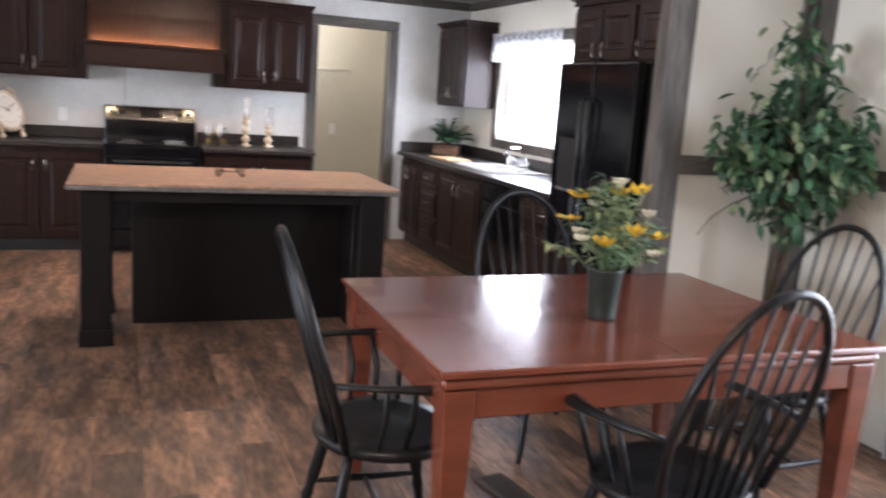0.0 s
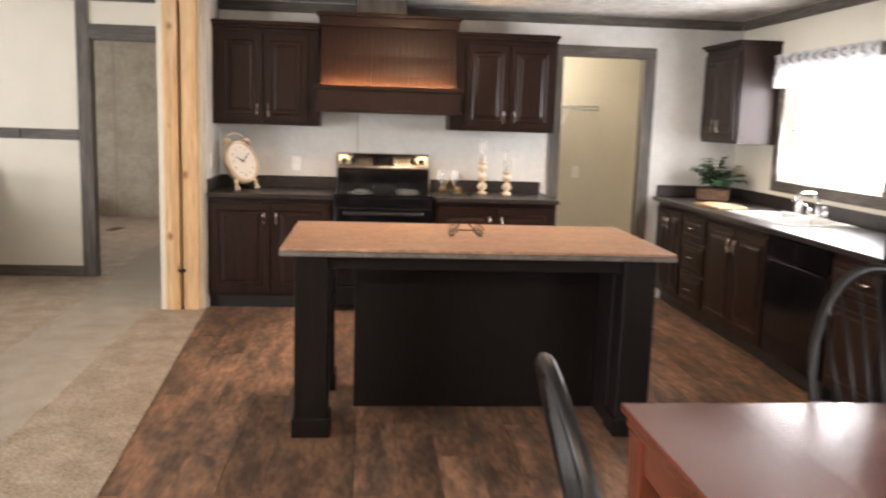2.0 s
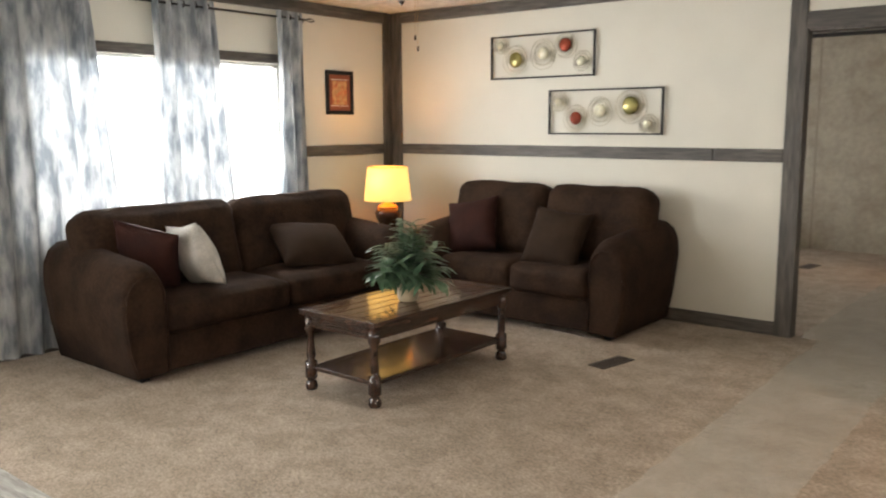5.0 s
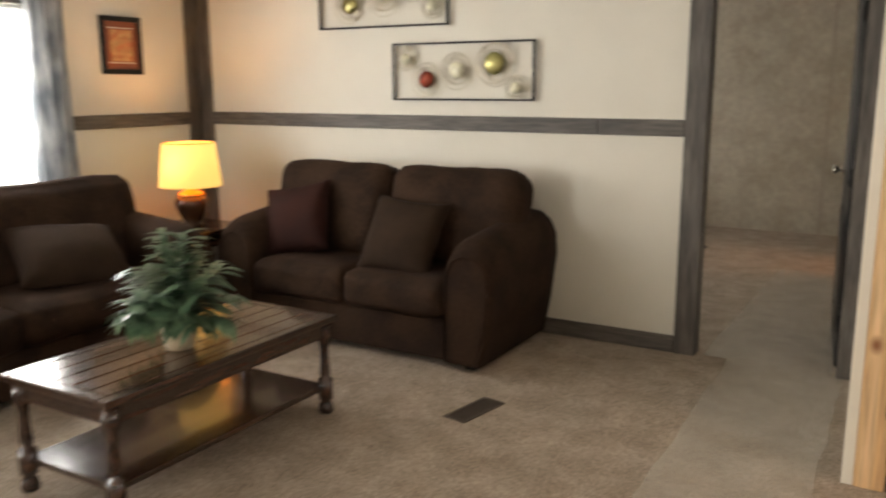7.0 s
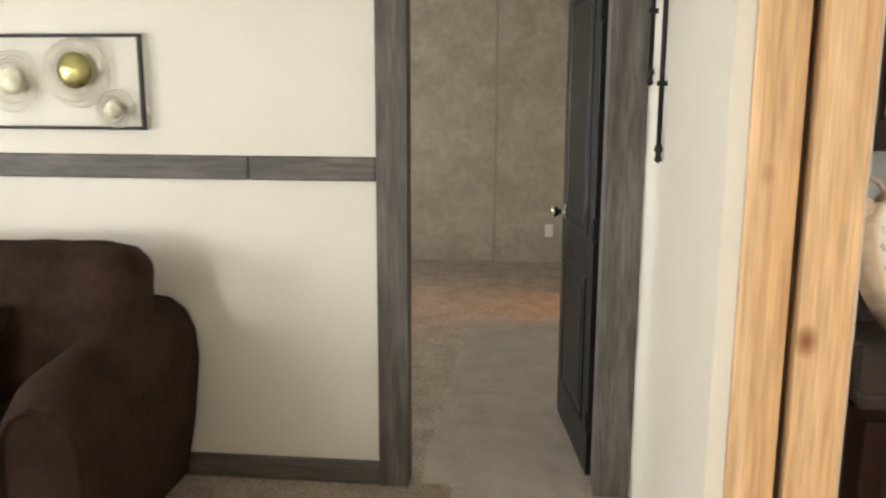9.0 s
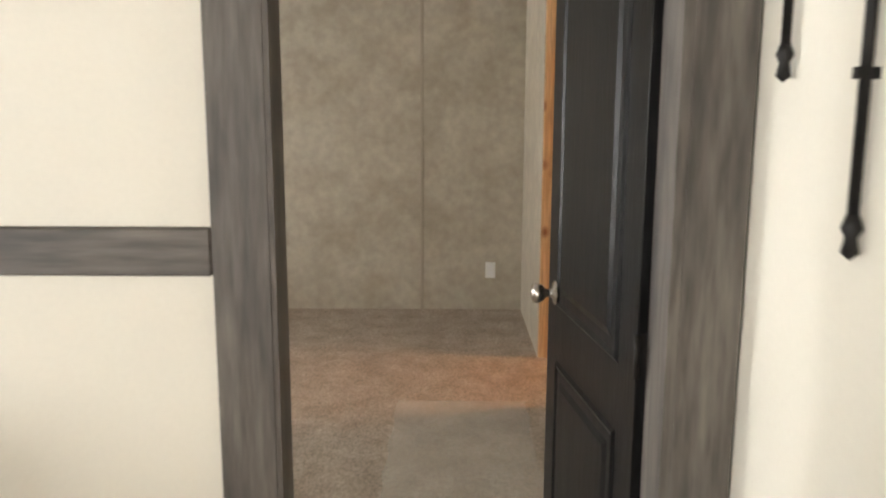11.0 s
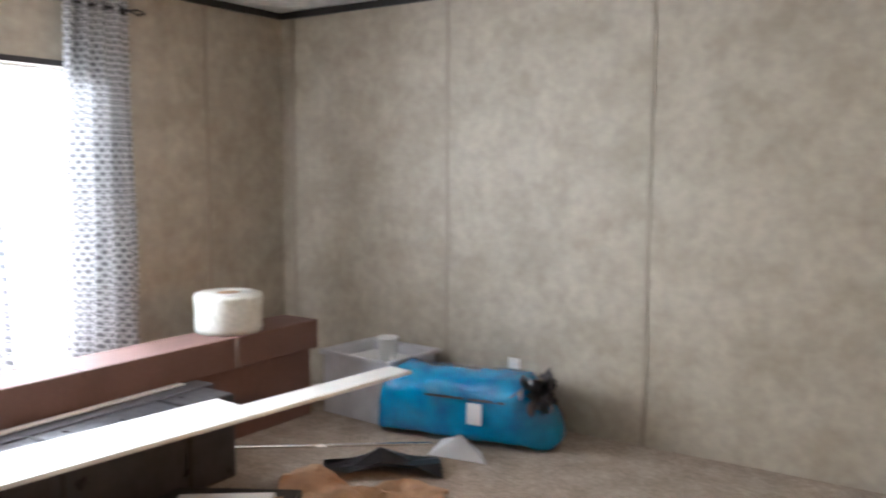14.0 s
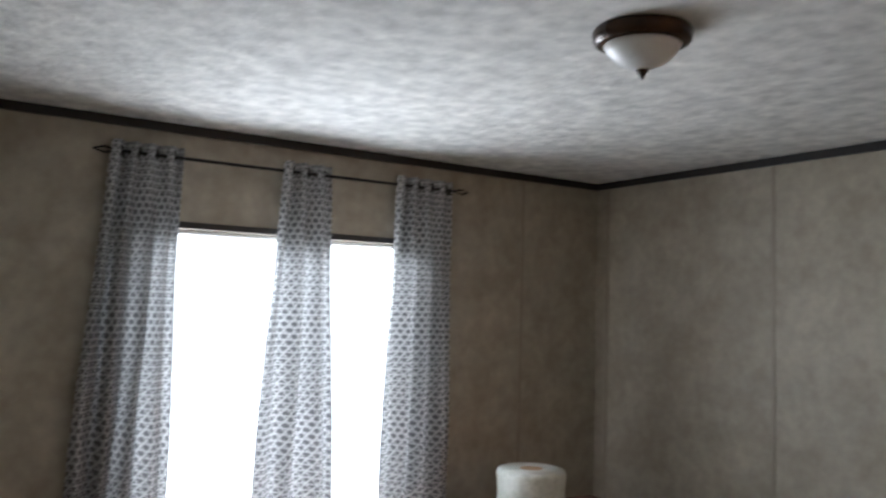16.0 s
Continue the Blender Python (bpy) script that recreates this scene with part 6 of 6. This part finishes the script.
# ceiling fan over the seating
fan = thing("ceiling_fan", "ceiling fan with dark blades and frosted light bowl", "ceiling fan", pose(-3.05, 6.85, 2.44))
part("canopy", lathe(bmesh.new(), [(0.0, -0.05), (0.05, -0.05), (0.07, -0.02), (0.075, -0.001), (0.0, 0.0)], 20), M_BRONZE, fan)
part("motor", lathe(bmesh.new(), [(0.0, -0.19), (0.07, -0.19), (0.11, -0.16), (0.12, -0.1), (0.1, -0.055), (0.0, -0.05)], 24), M_BRONZE, fan)
part("light_bowl", lathe(bmesh.new(), [(0.0, -0.305), (0.05, -0.295), (0.09, -0.265), (0.115, -0.22), (0.12, -0.195), (0.0, -0.19)], 24), M_FROST, fan, "frosted glass bowl")
part("bowl_finial", lathe(bmesh.new(), [(0.0, -0.33), (0.012, -0.32), (0.02, -0.305), (0.0, -0.3)], 12), M_BRONZE, fan)
for k in range(5):
    a = Matrix.Rotation(radians(72 * k + 20), 4, "Z")
    bl = part("blade", move(box(bmesh.new(), 0.2, 0.64, -0.065, 0.065, -0.128, -0.12, 0.003, 1), a), M_DARKWOOD, fan)
    part("blade_iron", move(boxes((0.1, 0.24, -0.02, 0.02, -0.118, -0.11)), a), M_BRONZE, bl)
for x, z in ((0.10, -0.5), (0.12, -0.56)):
    ch = part("pull_chain", tube(bmesh.new(), [(x, 0, -0.18), (x, 0, z)], 0.001, 4), M_GOLD, fan)
    part("fob", lathe(bmesh.new(), [(0.0, z - 0.03), (0.007, z - 0.02), (0.005, z), (0.0, z + 0.002)], 8, (x, 0, 0)), M_BRONZE, ch)


def ceiling_light(x, y, z, r, label):
    c = thing("ceiling_light", label, "ceiling light", pose(x, y, z), "flush ceiling lights")
    part("pan", lathe(bmesh.new(), [(0.0, -0.03), (r * 0.8, -0.05), (r * 0.95, -0.04), (r, -0.012), (r * 0.96, -0.001), (0.0, 0.0)], 32), M_BRONZE, c, "dark bronze pan")
    part("bowl", lathe(bmesh.new(), [(0.0, -r * 0.82), (r * 0.25, -r * 0.77), (r * 0.5, -r * 0.66), (r * 0.7, -r * 0.46), (r * 0.79, -0.045), (0.0, -0.04)], 32), M_FROST, c, "white frosted glass bowl")
    part("finial", lathe(bmesh.new(), [(0.0, -r * 0.82 - 0.03), (0.007, -r * 0.82 - 0.022), (0.014, -r * 0.82 - 0.008), (0.02, -r * 0.82), (0.0, -r * 0.80)], 14), M_BRONZE, c)


ceiling_light(-2.79, 11.31, 2.44, 0.150, "unlit bronze flush light with white glass bowl")
# all out of view; the one at (0.5, 1.1) belongs to the added floor lamp
for x, y in ((1.25, 6.6), (0.5, 1.1), (2.25, 8.95)):
    c = thing("recessed_light", "small unseen warm ceiling light", "ceiling light", pose(x, y, 2.335), "lit ceiling lights")
    part("trim_ring", lathe(bmesh.new(), [(0.075, -0.012), (0.09, -0.008), (0.095, 0.0), (0.075, 0.0)], 24), M_WHITEPLASTIC, c)
    part("lens", lathe(bmesh.new(), [(0.0, -0.01), (0.074, -0.008), (0.074, 0.0)], 24), M_LITLENS, c, "glowing lens")


# ---- bedroom clutter ----
def sheet(name, m, w, d, nx, ny, lift, mat, label, category, seed, thick=0.002):
    """A crumpled sheet of paper or plastic lying on the floor."""
    bm, rnd = bmesh.new(), random.Random(seed)
    g = []
    for j in range(ny + 1):
        row = []
        for i in range(nx + 1):
            u, v = i / nx, j / ny
            z = lift * max(0.0, noise.noise((u * 3.1 + seed, v * 3.1, seed * 0.7)) + 0.25) + 0.003
            row.append(bm.verts.new(((u - 0.5) * w + rnd.uniform(-0.01, 0.01), (v - 0.5) * d + rnd.uniform(-0.01, 0.01), z)))
        g.append(row)
    for j in range(ny):
        for i in range(nx):
            bm.faces.new((g[j][i], g[j][i + 1], g[j + 1][i + 1], g[j + 1][i]))
    bmesh.ops.solidify(bm, geom=bm.faces[:], thickness=thick)
    return solid(name, bm, mat, label, category, m)


def carton(name, m, w, d, h, label, mat=None):
    c = thing(name, label, "box", m)
    part("body", box(bmesh.new(), -w / 2, w / 2, -d / 2, d / 2, 0, h, 0.004, 1), mat or M_CARTON, c)
    part("flap_seam", boxes((-w / 2 - 0.001, w / 2 + 0.001, -0.002, 0.002, h - 0.03, h + 0.0012)), M_INK, c)
    return c


c = carton("long_carton", pose(-4.48, 11.38, 0.006, 0, 0, 0), 0.26, 2.86, 0.388, "long brown carton lying under another one")
c = carton("long_carton", pose(-4.44, 11.35, 0.395, 0, 0, 1), 0.28, 3.0, 0.165, "long flat brown carton along the window wall")
part("tape", boxes((0.1395, 0.1412, 0.86, 0.89, 0.0, 0.164)), M_FILM, c, "strip of clear tape")
for k in range(2):
    part("print_bar", boxes((0.1395, 0.1412, -1.25 + 0.05 * k, -0.75 - 0.08 * k, 0.07 + k * 0.03, 0.085 + k * 0.03)), M_BRONZE, c)
b = thing("plank_pack", "long worn grey carton with a pale torn top edge", "box", pose(-4.17, 10.9, 0.006, 0, 0, 2.0))
part("body", box(bmesh.new(), -0.09, 0.035, -1.3, 1.05, 0, 0.3935, 0.004, 1), M_GREYBOX, b)
part("top_edge", box(bmesh.new(), -0.092, -0.05, -1.3, 0.95, 0.3936, 0.402, 0.004, 1), M_BOARD, b, "pale torn top edge")
# block added to carry the boards; its black stands in for shade beneath them
b = thing("wrapped_pack", "added block under the boards, black in place of shade", "pack", pose(-4.17, 10.9, 0.006, 0, 0, 2.0))
bm = box(bmesh.new(), 0.045, 0.25, -1.3, 0.98, 0, 0.3935, 0.012, 2)
bmesh.ops.subdivide_edges(bm, edges=[e for e in bm.edges if abs(e.verts[0].co.y - e.verts[1].co.y) > 1], cuts=24)
for v in bm.verts:
    v.co.x += 0.006 * noise.noise((v.co.y * 9, v.co.z * 7, 1.0))
    if v.co.z < 0.38:
        v.co.z += 0.004 * noise.noise((v.co.y * 11, v.co.x * 9, 4.0)) * (v.co.z > 0.05)
part("wrapping", bm, M_GREYFILM, b)
for y in (-0.75, 0.1, 0.7):
    part("strap", boxes((0.04, 0.256, y - 0.012, y + 0.012, 0.394, 0.3955), (0.2575, 0.259, y - 0.012, y + 0.012, 0.02, 0.3935)), M_INK, b)

tote = thing("plastic_tote", "translucent white storage tote by the far wall", "storage tote", pose(-4.06, 13.09, 0.006, 0, 0, -4))
bm = box(bmesh.new(), -0.25, 0.25, -0.21, 0.21, 0.0, 0.36)
bmesh.ops.delete(bm, geom=[f for f in bm.faces if all(v.co.z > 0.3 for v in f.verts)], context="FACES")
bmesh.ops.recalc_face_normals(bm, faces=bm.faces)
bmesh.ops.solidify(bm, geom=bm.faces[:], thickness=0.012)
part("bin", bm, M_TOTE, tote)
part("rim", boxes((-0.27, 0.27, -0.23, -0.211, 0.345, 0.37), (-0.27, 0.27, 0.211, 0.23, 0.345, 0.37), (-0.27, -0.251, -0.211, 0.211, 0.345, 0.37), (0.251, 0.27, -0.211, 0.211, 0.345, 0.37), bevel=0.004), M_TOTE, tote)
solid("folded_plastic", box(bmesh.new(), -0.23, 0.23, -0.19, 0.19, 0.0, 0.3, 0.02, 2), M_PAPER, "folded white sheeting filling the tote", "sheeting", pose(-4.06, 13.09, 0.018, 0, 0, -4))
solid("paper_cup", lathe(bmesh.new(), [(0.0, 0), (0.045, 0), (0.058, 0.1), (0.062, 0.1), (0.062, 0.106), (0.054, 0.106), (0.042, 0.01), (0.0, 0.01)], 18), M_WHITEPLASTIC, "small white plastic tub on the tote", "tub", pose(-3.98, 13.06, 0.319) @ Matrix.Diagonal((1.05, 1.05, 1.35, 1)))


def plank(m, ln, w, label):
    return solid("white_board", box(bmesh.new(), -w / 2, w / 2, 0, ln, 0, 0.018, 0.002, 1), M_BOARD, label, "board", m, "loose white boards")


plank(pose(-3.835, 9.75, 0.4005, -0.3, 0, -4.4), 2.95, 0.16, "long white primed board laid across boxes")
plank(pose(-4.005, 9.76, 0.4005, -0.3, 0, -4.4), 2.0, 0.16, "shorter white board beside the long one")

# blue bag of insulation
bag = thing("blue_bag", "bright blue plastic bag tied with black plastic", "bag", pose(-3.42, 13.02, 0.006, 0, 0, 10))
bm = bmesh.new()
rings = []
N, S = 44, 36
for i in range(N + 1):
    t = i / N
    x = -0.49 + 1.03 * t
    e = min(1.0, t * 10) * min(1.0, (1 - t) * 5.5)
    ry, rz = 0.22 * (0.25 + 0.75 * e ** 0.5), 0.195 * (0.2 + 0.8 * e ** 0.5)
    ring = []
    for k in range(S):
        a = 2 * math.pi * k / S
        cy, cz = (math.copysign(abs(q) ** 0.72, q) for q in (math.cos(a), math.sin(a)))
        wob = 1 + 0.08 * noise.noise((x * 5, cy * 1.6, cz * 1.6)) + 0.05 * noise.noise((x * 13, cy * 4, cz * 4)) + 0.025 * noise.noise((x * 31, cy * 9, cz * 9))
        cz2 = cz if cz > -0.55 else -0.55 - 0.18 * (abs(cz) - 0.55)
        ring.append(bm.verts.new((x, ry * cy * wob, max(0.0, 0.11 + 0.095 * e + rz * cz2 * wob * 1.05 - 0.05))))
    rings.append(ring)
for a, b2 in zip(rings, rings[1:]):
    for k in range(S):
        bm.faces.new((a[k], a[(k + 1) % S], b2[(k + 1) % S], b2[k])).smooth = True
bm.faces.new(rings[0][::-1])
bm.faces.new(rings[-1])
part("sack", bm, M_BLUE, bag)
bm = bmesh.new()
rnd = random.Random(4)
for k in range(95):
    mm = Matrix.Translation((0.45 + rnd.gauss(0, 0.04), -0.13 + rnd.gauss(0, 0.035), 0.30 + rnd.gauss(0, 0.036))) @ Euler((rnd.uniform(-2, 2), rnd.uniform(-2, 2), rnd.uniform(0, 6))).to_matrix().to_4x4()
    leaf_into(bm, mm, rnd.uniform(0.04, 0.08), 0.045, 0.4, 3)
tagged(part("black_tie", bm, M_GREYFILM, bag, "bunched black plastic"), kind="stuff")
lab = part("paper_label", boxes((-0.04, 0.04, -0.002, 0.0, -0.055, 0.055)), M_PAPER, bag, "white paper label")
lab.matrix_basis = pose(0.15, -0.246, 0.19, -3, 0, 0)
for k, (x, z, w, y) in enumerate(((-0.22, 0.292, 0.2, -0.12), (0.16, 0.295, 0.3, -0.11), (-0.1, 0.252, 0.36, -0.175), (0.2, 0.252, 0.2, -0.178), (0.0, 0.318, 0.5, -0.07))):
    o = part("print_bar", boxes((-w / 2, w / 2, -0.002, 0.0, -0.006, 0.006)), M_INK, bag)
    o.matrix_basis = pose(x, y - 0.035, z, -35, 0, 0)

# paper, plastic and foam on the carpet
bm = bmesh.new()
v = [bm.verts.new(p) for p in ((-0.16, -0.07, 0.004), (0.15, -0.02, 0.004), (-0.02, 0.02, 0.11), (-0.14, 0.03, 0.06), (0.05, 0.10, 0.01))]
for a in ((0, 1, 2), (0, 2, 3), (1, 4, 2), (2, 4, 3)):
    bm.faces.new([v[k] for k in a])
bmesh.ops.solidify(bm, geom=bm.faces[:], thickness=0.002)
solid("folded_paper", bm, M_PAPER, "folded white paper sheet propped by the bag", "paper", pose(-3.22, 12.68, 0.008))
sheet("kraft_paper", pose(-3.27, 11.93, 0.008, 0, 0, 22), 0.74, 0.36, 22, 12, 0.12, M_KRAFT, "crumpled brown kraft paper on the carpet", "paper", 3)
sheet("plastic_sheet", pose(-3.45, 12.33, 0.008, 0, 0, 38), 0.56, 0.30, 4, 3, 0.10, M_GREYFILM, "crumpled charcoal plastic sheet on the carpet", "plastic sheet", 9)
solid("foam_sheet", box(bmesh.new(), -0.2, 0.2, -0.14, 0.14, 0, 0.02, 0.004, 1), M_PAPER, "flat white foam sheet on the plastic", "foam sheet", pose(-3.55, 11.42, 0.085, 4, -3, 30))
solid("dark_panel", box(bmesh.new(), -0.3, 0.3, -0.22, 0.22, 0, 0.035, 0.004, 1), M_BLACKPLASTIC, "flat black panel lying on the carpet", "panel", pose(-3.62, 11.46, 0.03, 3, -3, 24))
solid("metal_strip", box(bmesh.new(), -0.012, 0.012, -0.5, 0.5, 0, 0.012, 0.003, 1), M_NICKEL, "thin bright edging strip on the carpet", "strip", pose(-3.85, 12.45, 0.008, 0, 0, -52))

rl = thing("foam_roll", "fat white roll of foam standing on the carton", "roll", pose(-4.49, 12.33, 0.562))
prof = [(0.06, 0.0), (0.172, 0.0), (0.18, 0.02), (0.175, 0.10), (0.182, 0.18), (0.174, 0.202), (0.06, 0.205), (0.06, 0.0)]
bm = lathe(bmesh.new(), prof[:-1], 36)
for vv in bm.verts:
    vv.co += 0.004 * Vector((noise.noise(vv.co * 9), noise.noise(vv.co * 9 + Vector((5, 0, 0))), 0.4 * noise.noise(vv.co * 7)))
part("wound_foam", bm, M_ROLL, rl)
part("core", lathe(bmesh.new(), [(0.055, -0.0), (0.0595, 0.0), (0.0595, 0.206), (0.055, 0.206)], 24), M_KRAFT, rl)
bm = bmesh.new()
pts = [(0.065 + 0.105 * k / 70, k * 0.45) for k in range(71)]
tube(bm, [(r * math.cos(a), r * math.sin(a), 0.206) for r, a in pts], 0.0016, 4)
part("winding_edge", bm, M_BOARD, rl)

# ---- plank floor of kitchen and dining, piece by piece ----
pw, pl = 0.178, 1.18
floor = bpy.data.objects["floor_base"]
cols = int((XE + 0.4) / pw) + 1
full = mesh_of("plank", box(bmesh.new(), 0.0006, pw - 0.0006, 0.0006, pl - 0.0006, -0.005, 0.0, 0.0012, 1), M_VINYL)
for i in range(cols):
    x = -0.4 + i * pw
    off = (i * 0.397) % pl
    y = YS - off
    while y < YK + 1.15:
        o = new("plank", full)
        o.parent = floor
        o.location = (x, y, 0)
        o.scale = (1, min(1.0, (YK + 1.19 - y) / pl), 1)
        y += pl
